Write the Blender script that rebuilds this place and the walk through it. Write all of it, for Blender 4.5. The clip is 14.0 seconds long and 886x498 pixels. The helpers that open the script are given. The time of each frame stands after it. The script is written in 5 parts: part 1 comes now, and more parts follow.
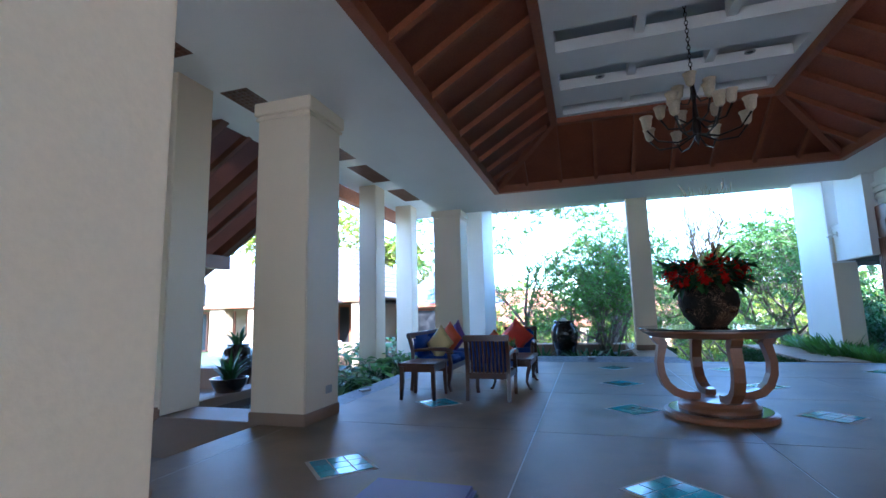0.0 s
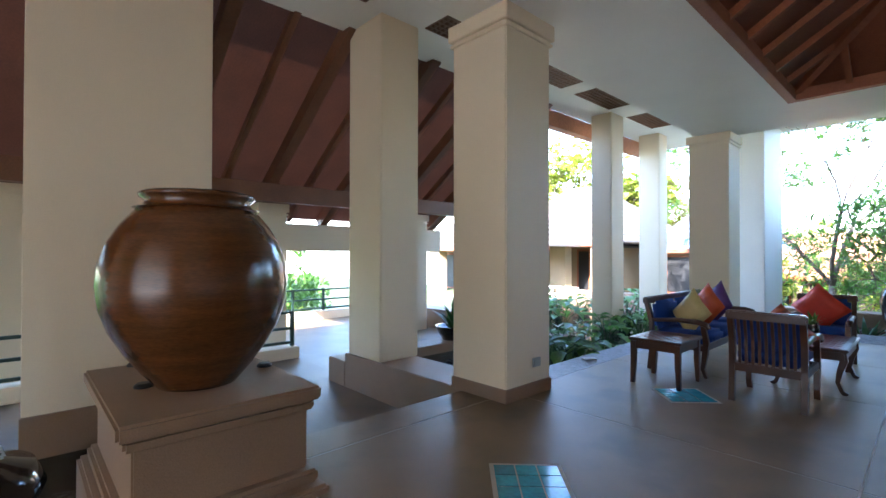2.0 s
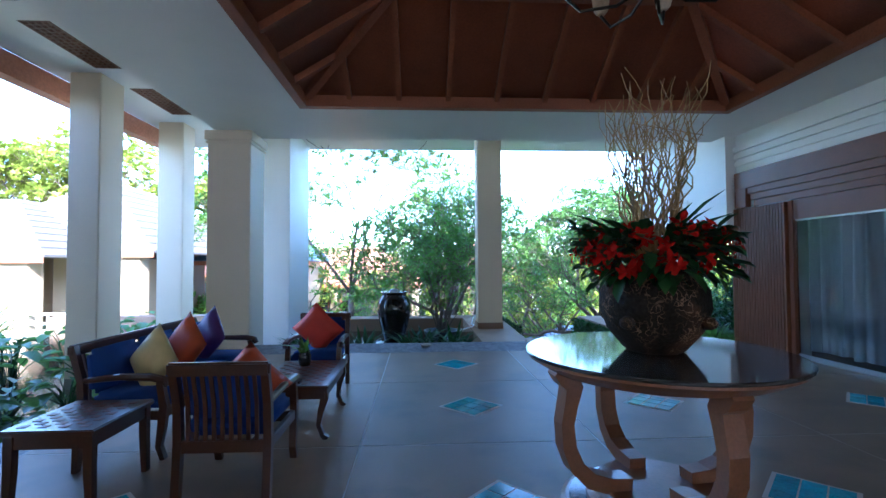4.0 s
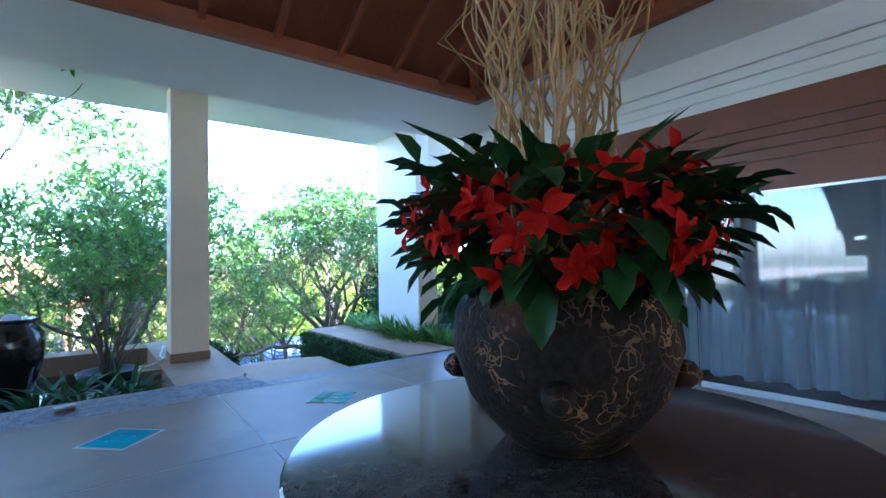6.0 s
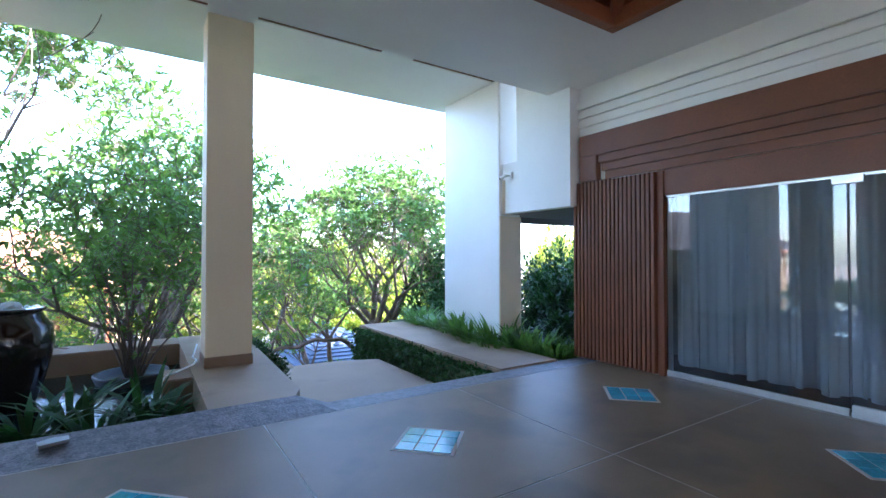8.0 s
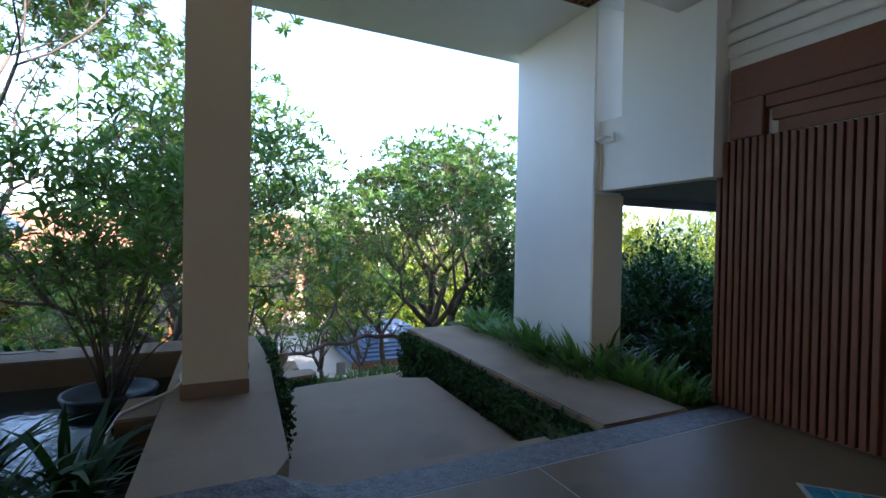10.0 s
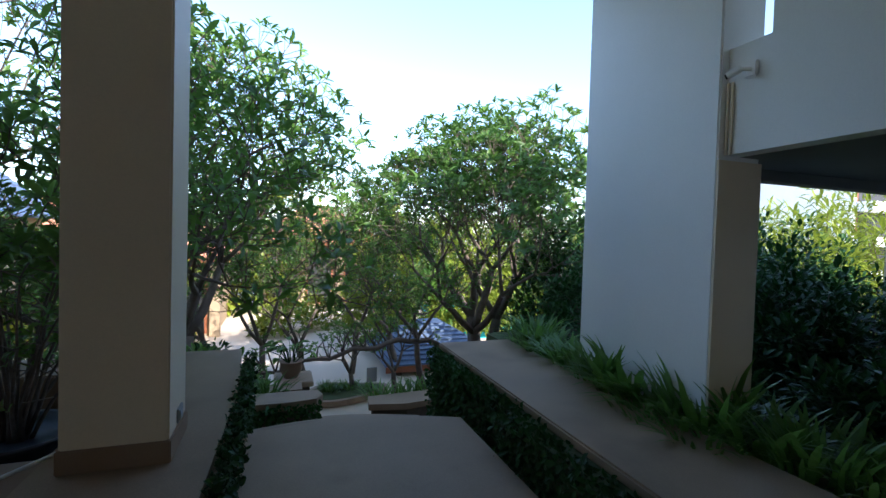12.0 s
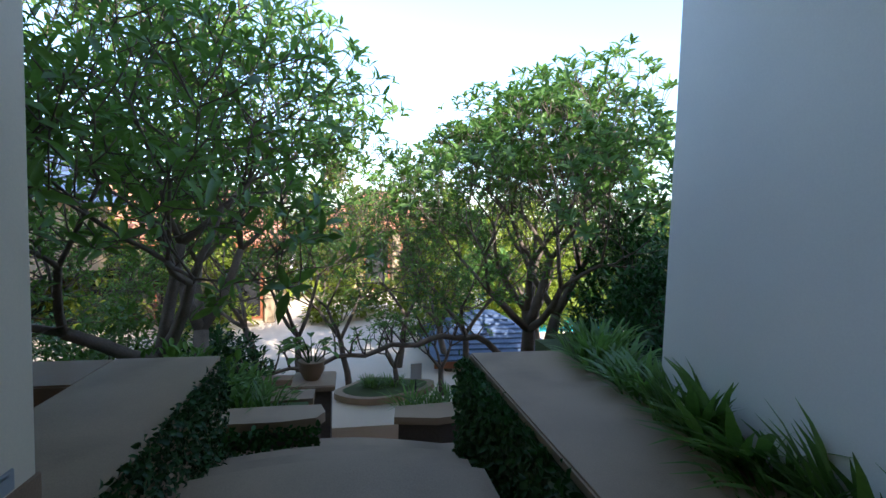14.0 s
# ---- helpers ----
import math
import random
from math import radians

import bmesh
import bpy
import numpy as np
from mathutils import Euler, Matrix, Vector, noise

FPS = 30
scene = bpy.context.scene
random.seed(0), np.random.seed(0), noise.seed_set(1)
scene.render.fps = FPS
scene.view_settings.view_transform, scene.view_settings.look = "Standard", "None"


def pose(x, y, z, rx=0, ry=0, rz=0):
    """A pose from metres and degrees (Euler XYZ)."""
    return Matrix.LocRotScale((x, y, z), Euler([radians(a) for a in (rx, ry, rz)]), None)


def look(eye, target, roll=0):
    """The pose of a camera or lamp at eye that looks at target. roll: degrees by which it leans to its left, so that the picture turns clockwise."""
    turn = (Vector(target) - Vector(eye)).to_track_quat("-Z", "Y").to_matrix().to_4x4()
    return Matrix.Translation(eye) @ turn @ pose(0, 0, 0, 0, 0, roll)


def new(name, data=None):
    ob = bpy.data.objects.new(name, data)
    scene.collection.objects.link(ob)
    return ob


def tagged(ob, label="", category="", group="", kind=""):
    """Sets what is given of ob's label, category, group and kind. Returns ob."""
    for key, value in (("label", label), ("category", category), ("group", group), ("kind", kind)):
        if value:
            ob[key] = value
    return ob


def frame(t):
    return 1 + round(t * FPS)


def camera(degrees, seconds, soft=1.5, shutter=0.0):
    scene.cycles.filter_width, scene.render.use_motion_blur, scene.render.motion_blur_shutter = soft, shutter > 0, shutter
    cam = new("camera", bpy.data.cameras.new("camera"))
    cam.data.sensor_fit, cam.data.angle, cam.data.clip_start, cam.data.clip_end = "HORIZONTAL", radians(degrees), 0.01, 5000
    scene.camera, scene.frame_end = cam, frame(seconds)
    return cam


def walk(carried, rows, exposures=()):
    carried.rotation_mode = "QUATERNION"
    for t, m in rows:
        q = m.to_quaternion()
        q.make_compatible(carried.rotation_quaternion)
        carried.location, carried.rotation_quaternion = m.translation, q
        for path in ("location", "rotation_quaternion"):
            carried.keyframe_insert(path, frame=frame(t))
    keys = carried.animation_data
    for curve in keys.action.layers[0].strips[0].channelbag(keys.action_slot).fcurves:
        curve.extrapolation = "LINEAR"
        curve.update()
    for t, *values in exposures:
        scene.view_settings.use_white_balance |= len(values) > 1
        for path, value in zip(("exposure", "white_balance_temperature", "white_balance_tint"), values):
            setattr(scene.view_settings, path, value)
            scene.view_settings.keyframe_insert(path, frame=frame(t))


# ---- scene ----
cam = camera(88.1, 14.0)
PATH = [
    (0, (1.333, 0.802, 1.209), (0.75, 2.696, 1.477), -1.4),
    (0.5, (1.361, 1.123, 1.265), (0.691, 2.996, 1.469), -1.9),
    (1, (1.313, 1.384, 1.36), (0.246, 3.073, 1.46), -0.9),
    (1.5, (1.143, 1.539, 1.355), (-0.342, 2.878, 1.395), -0.1),
    (2, (1.087, 1.925, 1.406), (-0.379, 3.284, 1.427), 0.1),
    (2.5, (0.991, 2.506, 1.392), (-0.271, 4.057, 1.424), 0.2),
    (3, (0.986, 2.98, 1.463), (0.041, 4.743, 1.497), 0.3),
    (3.5, (1.015, 3.442, 1.465), (0.558, 5.388, 1.53), 1.1),
    (4, (1.259, 3.996, 1.479), (1.362, 5.992, 1.544), -0.3),
    (6.3, (1.599, 6.125, 1.442), (2.835, 7.696, 1.512), -1.1),
    (6.5, (1.578, 6.335, 1.456), (2.816, 7.905, 1.52), -1.0),
    (7, (1.656, 6.798, 1.423), (2.847, 8.404, 1.483), -0.4),
    (7.5, (1.759, 7.29, 1.426), (2.89, 8.939, 1.466), 0.2),
    (8, (1.889, 7.699, 1.411), (2.985, 9.372, 1.445), 0.0),
    (8.5, (2.103, 8.119, 1.454), (3.162, 9.815, 1.47), 0.3),
    (9, (2.306, 8.543, 1.463), (3.291, 10.283, 1.463), 0.7),
    (9.2, (2.429, 8.697, 1.471), (3.383, 10.455, 1.46), 0.7),
    (11.5, (3.401, 10.461, 1.443), (4.128, 12.324, 1.414), 1.8),
    (12, (3.607, 10.825, 1.424), (4.276, 12.708, 1.369), 1.7),
    (12.5, (3.846, 11.151, 1.397), (4.419, 13.066, 1.327), 1.8),
    (13, (4.076, 11.474, 1.385), (4.598, 13.403, 1.303), 1.8),
    (13.5, (4.215, 11.752, 1.406), (4.656, 13.699, 1.294), 1.9),
    (14, (4.370, 11.975, 1.375), (4.766, 13.931, 1.253), 1.6),
]
walk(cam, [(t, look(eye, target, roll)) for t, eye, target, roll in PATH],
     exposures=[(0.0, 3.82, 4550, 13), (1.0, 3.95, 4700, 13), (1.5, 3.95, 5150, 13), (2.1, 4.25, 5450, 14), (2.6, 4.35, 5050, 14), (3.0, 4.4, 4850, 14), (3.5, 4.0, 4700, 13), (4.1, 3.8, 4650, 13), (6.5, 4.4, 4700, 16), (7.5, 4.35, 5050, 20), (9.0, 3.5, 5700, 20), (11.3, 2.15, 5650, 13), (13.0, 2.05, 5750, 14), (14.0, 2.2, 5800, 14)])

# ---- light ----
SUN_AZ, SUN_EL = radians(160), radians(33)
world = bpy.data.worlds.new("sky_world")
scene.world = world
world.use_nodes = True
wn = world.node_tree
sky = wn.nodes.new("ShaderNodeTexSky")
sky.sky_type = 'NISHITA'
sky.sun_disc = False
sky.sun_elevation = SUN_EL
sky.sun_rotation = SUN_AZ
sky.air_density, sky.dust_density, sky.ozone_density = 1.0, 1.2, 1.0
wn.nodes["Background"].inputs[1].default_value = 0.15
wn.links.new(sky.outputs[0], wn.nodes["Background"].inputs[0])
sun_data = bpy.data.lights.new("sun", 'SUN')
sun_data.energy, sun_data.angle, sun_data.color = 2.8, radians(0.5), (1.0, 0.90, 0.76)
sun = new("sun", sun_data)
sun_dir = Vector((math.sin(SUN_AZ) * math.cos(SUN_EL), math.cos(SUN_AZ) * math.cos(SUN_EL), math.sin(SUN_EL)))
sun.matrix_world = look(tuple(sun_dir * 60), (0, 0, 0))
scene.view_settings.exposure = 0.0


# ---- materials ----
def material(name, color, rough=0.6, metal=0.0, vary=0.12, scale=3.0, fine=60.0, bump=0.15, spec=0.5, stain=None, streak=0.0, coat=0.0, rnd=0.0, trans=0.0):
    """A surface with two scales of colour variation and a fine relief."""
    m = bpy.data.materials.new(name)
    m.use_nodes = True
    nt = m.node_tree
    b = nt.nodes["Principled BSDF"]
    b.inputs["Roughness"].default_value = rough
    b.inputs["Metallic"].default_value = metal
    b.inputs["Specular IOR Level"].default_value = spec
    b.inputs["Coat Weight"].default_value = coat
    b.inputs["Coat Roughness"].default_value = 0.08
    tc = nt.nodes.new("ShaderNodeTexCoord")
    mp = nt.nodes.new("ShaderNodeMapping")
    if streak:
        mp.inputs["Scale"].default_value = (1.0, 1.0, 1.0 / streak)
    nt.links.new(tc.outputs["Object"], mp.inputs[0])
    n1 = nt.nodes.new("ShaderNodeTexNoise")
    n1.inputs["Scale"].default_value, n1.inputs["Detail"].default_value = scale, 6
    n2 = nt.nodes.new("ShaderNodeTexNoise")
    n2.inputs["Scale"].default_value, n2.inputs["Detail"].default_value = fine, 3
    nt.links.new(mp.outputs[0], n1.inputs[0])
    nt.links.new(mp.outputs[0], n2.inputs[0])
    add = nt.nodes.new("ShaderNodeMath")
    add.operation = 'ADD'
    nt.links.new(n1.outputs[0], add.inputs[0])
    nt.links.new(n2.outputs[0], add.inputs[1])
    r = nt.nodes.new("ShaderNodeMapRange")
    r.inputs["From Min"].default_value, r.inputs["From Max"].default_value = 0.6, 1.4
    r.inputs["To Min"].default_value, r.inputs["To Max"].default_value = 1 - vary, 1 + vary
    nt.links.new(add.outputs[0], r.inputs[0])
    h = nt.nodes.new("ShaderNodeHueSaturation")
    h.inputs["Color"].default_value = (*color, 1)
    val = r.outputs[0]
    if rnd:
        oi = nt.nodes.new("ShaderNodeObjectInfo")
        gi = nt.nodes.new("ShaderNodeNewGeometry")
        s = nt.nodes.new("ShaderNodeMath")
        s.operation = 'ADD'
        nt.links.new(oi.outputs["Random"], s.inputs[0])
        nt.links.new(gi.outputs["Random Per Island"], s.inputs[1])
        r2 = nt.nodes.new("ShaderNodeMapRange")
        r2.inputs["From Max"].default_value = 2.0
        r2.inputs["To Min"].default_value, r2.inputs["To Max"].default_value = 1 - rnd, 1 + rnd
        nt.links.new(s.outputs[0], r2.inputs[0])
        mu = nt.nodes.new("ShaderNodeMath")
        mu.operation = 'MULTIPLY'
        nt.links.new(val, mu.inputs[0])
        nt.links.new(r2.outputs[0], mu.inputs[1])
        val = mu.outputs[0]
    nt.links.new(val, h.inputs["Value"])
    out = h.outputs[0]
    if stain:
        n3 = nt.nodes.new("ShaderNodeTexNoise")
        n3.inputs["Scale"].default_value, n3.inputs["Detail"].default_value = stain[1], 8
        nt.links.new(mp.outputs[0], n3.inputs[0])
        r3 = nt.nodes.new("ShaderNodeMapRange")
        r3.inputs["From Min"].default_value, r3.inputs["From Max"].default_value = stain[2], stain[2] + 0.15
        r3.inputs["To Max"].default_value = stain[3]
        nt.links.new(n3.outputs[0], r3.inputs[0])
        mx = nt.nodes.new("ShaderNodeMix")
        mx.data_type = 'RGBA'
        mx.inputs[7].default_value = (*stain[0], 1)
        nt.links.new(r3.outputs[0], mx.inputs[0])
        nt.links.new(out, mx.inputs[6])
        out = mx.outputs[2]
    nt.links.new(out, b.inputs["Base Color"])
    if bump:
        bp = nt.nodes.new("ShaderNodeBump")
        bp.inputs["Strength"].default_value, bp.inputs["Distance"].default_value = bump, 0.01
        nt.links.new(add.outputs[0], bp.inputs["Height"])
        nt.links.new(bp.outputs[0], b.inputs["Normal"])
    if trans:
        t = nt.nodes.new("ShaderNodeBsdfTranslucent")
        nt.links.new(out, t.inputs[0])
        ms = nt.nodes.new("ShaderNodeMixShader")
        ms.inputs[0].default_value = trans
        nt.links.new(b.outputs[0], ms.inputs[1])
        nt.links.new(t.outputs[0], ms.inputs[2])
        nt.links.new(ms.outputs[0], nt.nodes["Material Output"].inputs[0])
    return m


def glass(name, color=(0.9, 0.95, 0.95), rough=0.0, ior=1.45):
    m = bpy.data.materials.new(name)
    m.use_nodes = True
    b = m.node_tree.nodes["Principled BSDF"]
    b.inputs["Base Color"].default_value = (*color, 1)
    b.inputs["Transmission Weight"].default_value = 1.0
    b.inputs["Roughness"].default_value = rough
    b.inputs["IOR"].default_value = ior
    return m


M_WALL = material("cream_paint", (0.78, 0.65, 0.47), 0.55, vary=0.05, scale=1.2, fine=90, bump=0.08, stain=((0.55, 0.50, 0.42), 0.9, 0.62, 0.25))
M_WHITE = material("white_paint", (0.88, 0.865, 0.83), 0.5, vary=0.04, scale=1.5, fine=90, bump=0.05, stain=((0.6, 0.58, 0.54), 1.1, 0.64, 0.2))
M_FLOOR = material("washed_sandstone", (0.19, 0.125, 0.064), 0.45, spec=0.24, vary=0.42, scale=0.8, fine=160, bump=0.12, stain=((0.105, 0.072, 0.042), 1.3, 0.50, 0.6), rnd=0.12)
# Paler, warmer sandstone than the hall floor, for deck, steps and copings.
M_STEP = material("pale_sandstone_paving", (0.34, 0.235, 0.145), 0.6, spec=0.3, vary=0.24, scale=1.1, fine=140, bump=0.2, stain=((0.20, 0.14, 0.09), 1.3, 0.52, 0.6))
M_JOINT = material("pale_grout", (0.46, 0.42, 0.35), 0.7, vary=0.1)
M_STONE = material("tan_stone", (0.27, 0.168, 0.098), 0.6, vary=0.14, scale=2, fine=120, bump=0.2, stain=((0.24, 0.19, 0.15), 1.6, 0.56, 0.5))
M_DSTONE = material("dark_rubble_stone", (0.10, 0.075, 0.055), 0.8, vary=0.4, scale=5, fine=60, bump=0.6)
M_PEBBLE = material("grey_pebble_wash", (0.16, 0.145, 0.14), 0.55, vary=0.7, scale=14, fine=55, bump=0.8)
M_TILE = material("turquoise_glazed_tile", (0.05, 0.33, 0.40), 0.13, vary=0.35, scale=5, fine=30, bump=0.08, rnd=0.35)
M_WOOD = material("red_brown_timber", (0.28, 0.09, 0.036), 0.5, vary=0.25, scale=2.5, fine=40, bump=0.15, rnd=0.12)
M_WOODD = material("dark_gallery_timber", (0.165, 0.066, 0.031), 0.5, vary=0.25, scale=2.5, fine=40, bump=0.15, rnd=0.12)
M_WOODB = material("dark_stained_boarding", (0.085, 0.035, 0.016), 0.6, vary=0.25, scale=2.5, fine=40, bump=0.15)
M_WOODL = material("light_timber_door_trim", (0.17, 0.052, 0.018), 0.45, vary=0.2, scale=3, fine=50, bump=0.1, rnd=0.1)
M_TEAK = material("polished_teak", (0.060, 0.021, 0.009), 0.28, vary=0.3, scale=6, fine=80, bump=0.06, coat=0.3)
M_TABLE = material("honey_timber", (0.22, 0.092, 0.042), 0.35, vary=0.2, scale=4, fine=60, bump=0.06, coat=0.2)
M_GRAN = material("dark_polished_granite", (0.05, 0.045, 0.042), 0.08, vary=0.6, scale=25, fine=220, bump=0.0)
M_BLUE = material("navy_cushion_fabric", (0.012, 0.05, 0.24), 0.9, vary=0.2, scale=8, fine=300, bump=0.3)
M_ORANGE = material("orange_silk", (0.55, 0.09, 0.02), 0.6, vary=0.15, scale=8, fine=250, bump=0.2)
M_RED = material("red_orange_silk", (0.60, 0.05, 0.025), 0.6, vary=0.15, scale=8, fine=250, bump=0.2)
M_PURPLE = material("purple_silk", (0.10, 0.04, 0.22), 0.6, vary=0.15, scale=8, fine=250, bump=0.2)
M_CREAM = material("pale_yellow_silk", (0.62, 0.48, 0.20), 0.6, vary=0.15, scale=8, fine=250, bump=0.2)
M_JAR = material("brown_glazed_pottery", (0.10, 0.036, 0.010), 0.16, vary=0.5, scale=2.6, fine=30, bump=0.08, streak=0.10, coat=0.25, spec=0.4)
M_BLACKJAR = material("black_glazed_pottery", (0.018, 0.014, 0.013), 0.12, vary=0.3, scale=3, fine=30, bump=0.05, coat=0.4)
M_BOWL = material("dark_grey_glazed_bowl", (0.04, 0.043, 0.05), 0.35, vary=0.3, scale=4, fine=40, bump=0.1)
M_POT = material("rough_stone_pot", (0.020, 0.015, 0.011), 0.7, spec=0.12, vary=0.6, scale=5, fine=60, bump=0.8, stain=((0.11, 0.05, 0.025), 3.0, 0.52, 0.8))
M_ASPH = material("warm_forecourt_paving", (0.34, 0.29, 0.23), 0.8, vary=0.2, scale=1, fine=60, bump=0.2)
def crackle(m, color, scale):
    """Pale branching cracks over a material."""
    nt = m.node_tree
    b = nt.nodes["Principled BSDF"]
    old = b.inputs["Base Color"].links[0].from_socket
    tc = nt.nodes.new("ShaderNodeTexCoord")
    nz = nt.nodes.new("ShaderNodeTexNoise")
    nz.inputs["Scale"].default_value = scale * 0.8
    mx = nt.nodes.new("ShaderNodeMix")
    mx.data_type = 'RGBA'
    mx.inputs[0].default_value = 0.18
    vo = nt.nodes.new("ShaderNodeTexVoronoi")
    vo.feature = 'DISTANCE_TO_EDGE'
    vo.inputs["Scale"].default_value = scale
    nt.links.new(tc.outputs["Object"], nz.inputs[0])
    nt.links.new(tc.outputs["Object"], mx.inputs[6])
    nt.links.new(nz.outputs["Color"], mx.inputs[7])
    nt.links.new(mx.outputs[2], vo.inputs["Vector"])
    r = nt.nodes.new("ShaderNodeMapRange")
    r.inputs["From Min"].default_value, r.inputs["From Max"].default_value = 0.015, 0.045
    r.inputs["To Min"].default_value, r.inputs["To Max"].default_value = 1.0, 0.0
    nt.links.new(vo.outputs["Distance"], r.inputs[0])
    n2 = nt.nodes.new("ShaderNodeTexNoise")
    n2.inputs["Scale"].default_value = 5.0
    nt.links.new(tc.outputs["Object"], n2.inputs[0])
    r2 = nt.nodes.new("ShaderNodeMapRange")
    r2.inputs["From Min"].default_value, r2.inputs["From Max"].default_value = 0.46, 0.60
    nt.links.new(n2.outputs[0], r2.inputs[0])
    mu = nt.nodes.new("ShaderNodeMath")
    mu.operation = 'MULTIPLY'
    nt.links.new(r.outputs[0], mu.inputs[0])
    nt.links.new(r2.outputs[0], mu.inputs[1])
    fin = nt.nodes.new("ShaderNodeMix")
    fin.data_type = 'RGBA'
    fin.inputs[7].default_value = (*color, 1)
    nt.links.new(mu.outputs[0], fin.inputs[0])
    nt.links.new(old, fin.inputs[6])
    nt.links.new(fin.outputs[2], b.inputs["Base Color"])


crackle(M_POT, (0.26, 0.15, 0.08), 17.0)
M_WATER = material("dark_pond_water", (0.008, 0.016, 0.014), 0.03, vary=0.3, scale=4, fine=14, bump=0.35)
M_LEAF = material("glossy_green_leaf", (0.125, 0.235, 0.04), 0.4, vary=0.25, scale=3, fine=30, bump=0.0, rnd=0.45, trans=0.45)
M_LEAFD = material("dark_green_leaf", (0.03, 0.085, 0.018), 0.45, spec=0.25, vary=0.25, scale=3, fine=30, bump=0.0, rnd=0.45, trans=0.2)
# Brighter, yellower leaf copy; the sunlight is mixed into its colour.
M_LEAFY = material("sun_tinted_yellow_green_leaf", (0.24, 0.29, 0.03), 0.5, vary=0.25, scale=3, fine=30, bump=0.0, rnd=0.35, trans=0.45)
M_BARK = material("grey_brown_bark", (0.14, 0.105, 0.08), 0.85, vary=0.35, scale=6, fine=50, bump=0.6)
M_PETAL = material("red_poinsettia_petal", (0.42, 0.010, 0.004), 0.8, spec=0.1, vary=0.2, scale=10, fine=60, bump=0.1, rnd=0.25, trans=0.2)
M_TWIG = material("pale_curly_willow", (0.40, 0.24, 0.08), 0.6, vary=0.25, scale=10, fine=60, bump=0.2)
M_IRON = material("dark_bronze_iron", (0.03, 0.024, 0.02), 0.4, metal=0.7, vary=0.3)
M_SHADE = material("alabaster_glass_shade", (0.62, 0.50, 0.33), 0.4, vary=0.2, scale=12, fine=60, bump=0.05, trans=0.25)
M_ROOF = material("pale_weathered_roof_tile", (0.11, 0.095, 0.082), 0.7, vary=0.25, scale=1.2, fine=20, bump=0.3, rnd=0.12)
M_ROOFB = material("blue_grey_roof_tile", (0.10, 0.14, 0.22), 0.6, vary=0.3, scale=2, fine=20, bump=0.3, rnd=0.15)
M_ROOFR = material("terracotta_roof_tile", (0.48, 0.20, 0.11), 0.7, vary=0.25, scale=2, fine=20, bump=0.3, rnd=0.15)
M_PAVE = material("plaza_paving", (0.66, 0.53, 0.39), 0.7, vary=0.12, scale=0.7, fine=60, bump=0.15)
M_GRASS = material("garden_soil_and_grass", (0.07, 0.09, 0.03), 0.95, vary=0.4, scale=1.2, fine=30, bump=0.5)
M_GREY = material("grey_plastic", (0.35, 0.35, 0.34), 0.45, vary=0.05)
# Grey darkened to carry the shade under the bridging wall.
M_DGREY = material("shade_grey_soffit", (0.14, 0.13, 0.12), 0.7, vary=0.1)
M_DGREEN = material("dark_green_painted_rail", (0.015, 0.04, 0.03), 0.45, vary=0.1)
M_CURT = material("sheer_white_curtain", (0.66, 0.70, 0.78), 0.9, vary=0.05, scale=8, fine=300, bump=0.1, trans=0.3)


def sheer(m, share):
    """Let part of the light pass straight through a thin cloth."""
    nt = m.node_tree
    out = nt.nodes["Material Output"]
    old = out.inputs[0].links[0].from_socket
    mx = nt.nodes.new("ShaderNodeMixShader")
    mx.inputs[0].default_value = share
    tr = nt.nodes.new("ShaderNodeBsdfTransparent")
    nt.links.new(old, mx.inputs[1])
    nt.links.new(tr.outputs[0], mx.inputs[2])
    nt.links.new(mx.outputs[0], out.inputs[0])


sheer(M_CURT, 0.42)
M_GLASS = glass("clear_door_glass")
M_VILLA = material("warm_cream_villa_wall", (0.36, 0.26, 0.155), 0.7, vary=0.08, scale=1, fine=60, bump=0.1)
M_DARK = material("shadowed_interior_plaster", (0.40, 0.38, 0.36), 0.8, vary=0.1)
M_STEEL = material("brushed_steel", (0.55, 0.55, 0.54), 0.3, metal=1.0, vary=0.1)
M_FOAM = material("white_fountain_foam", (0.85, 0.88, 0.9), 0.5, vary=0.05, bump=0.6, trans=0.4)
M_LUG = material("purple_vinyl", (0.09, 0.05, 0.17), 0.4, vary=0.1, scale=5, fine=150, bump=0.1)
M_BLACK = material("black_rubber_trim", (0.015, 0.015, 0.016), 0.5, vary=0.1)


# ---- mesh helpers ----
def link_bm(name, bm, mat, smooth=False):
    me = bpy.data.meshes.new(name)
    bm.to_mesh(me)
    bm.free()
    me.materials.append(mat)
    if smooth:
        me.shade_smooth()
    return new(name, me)


def part(name, bm, mat, parent=None, label="", smooth=False):
    ob = link_bm(name, bm, mat, smooth)
    if parent is not None:
        ob.parent = parent
    if label:
        ob["label"] = label
    return ob


def thing(name, label, category, at=(0, 0, 0), rz=0.0, group="", kind=""):
    ob = new(name)
    ob.empty_display_size = 0.1
    ob.matrix_basis = pose(*at, 0, 0, rz)
    return tagged(ob, label, category, group, kind)


def add_box(bm, x0, x1, y0, y1, z0, z1, bevel=0.0):
    r = bmesh.ops.create_cube(bm, size=1.0, matrix=Matrix.Translation(((x0 + x1) / 2, (y0 + y1) / 2, (z0 + z1) / 2)) @ Matrix.Diagonal((x1 - x0, y1 - y0, z1 - z0, 1)))
    if bevel:
        es = list({e for v in r["verts"] for e in v.link_edges})
        bmesh.ops.bevel(bm, geom=es, offset=bevel, segments=2, affect='EDGES')
    return bm


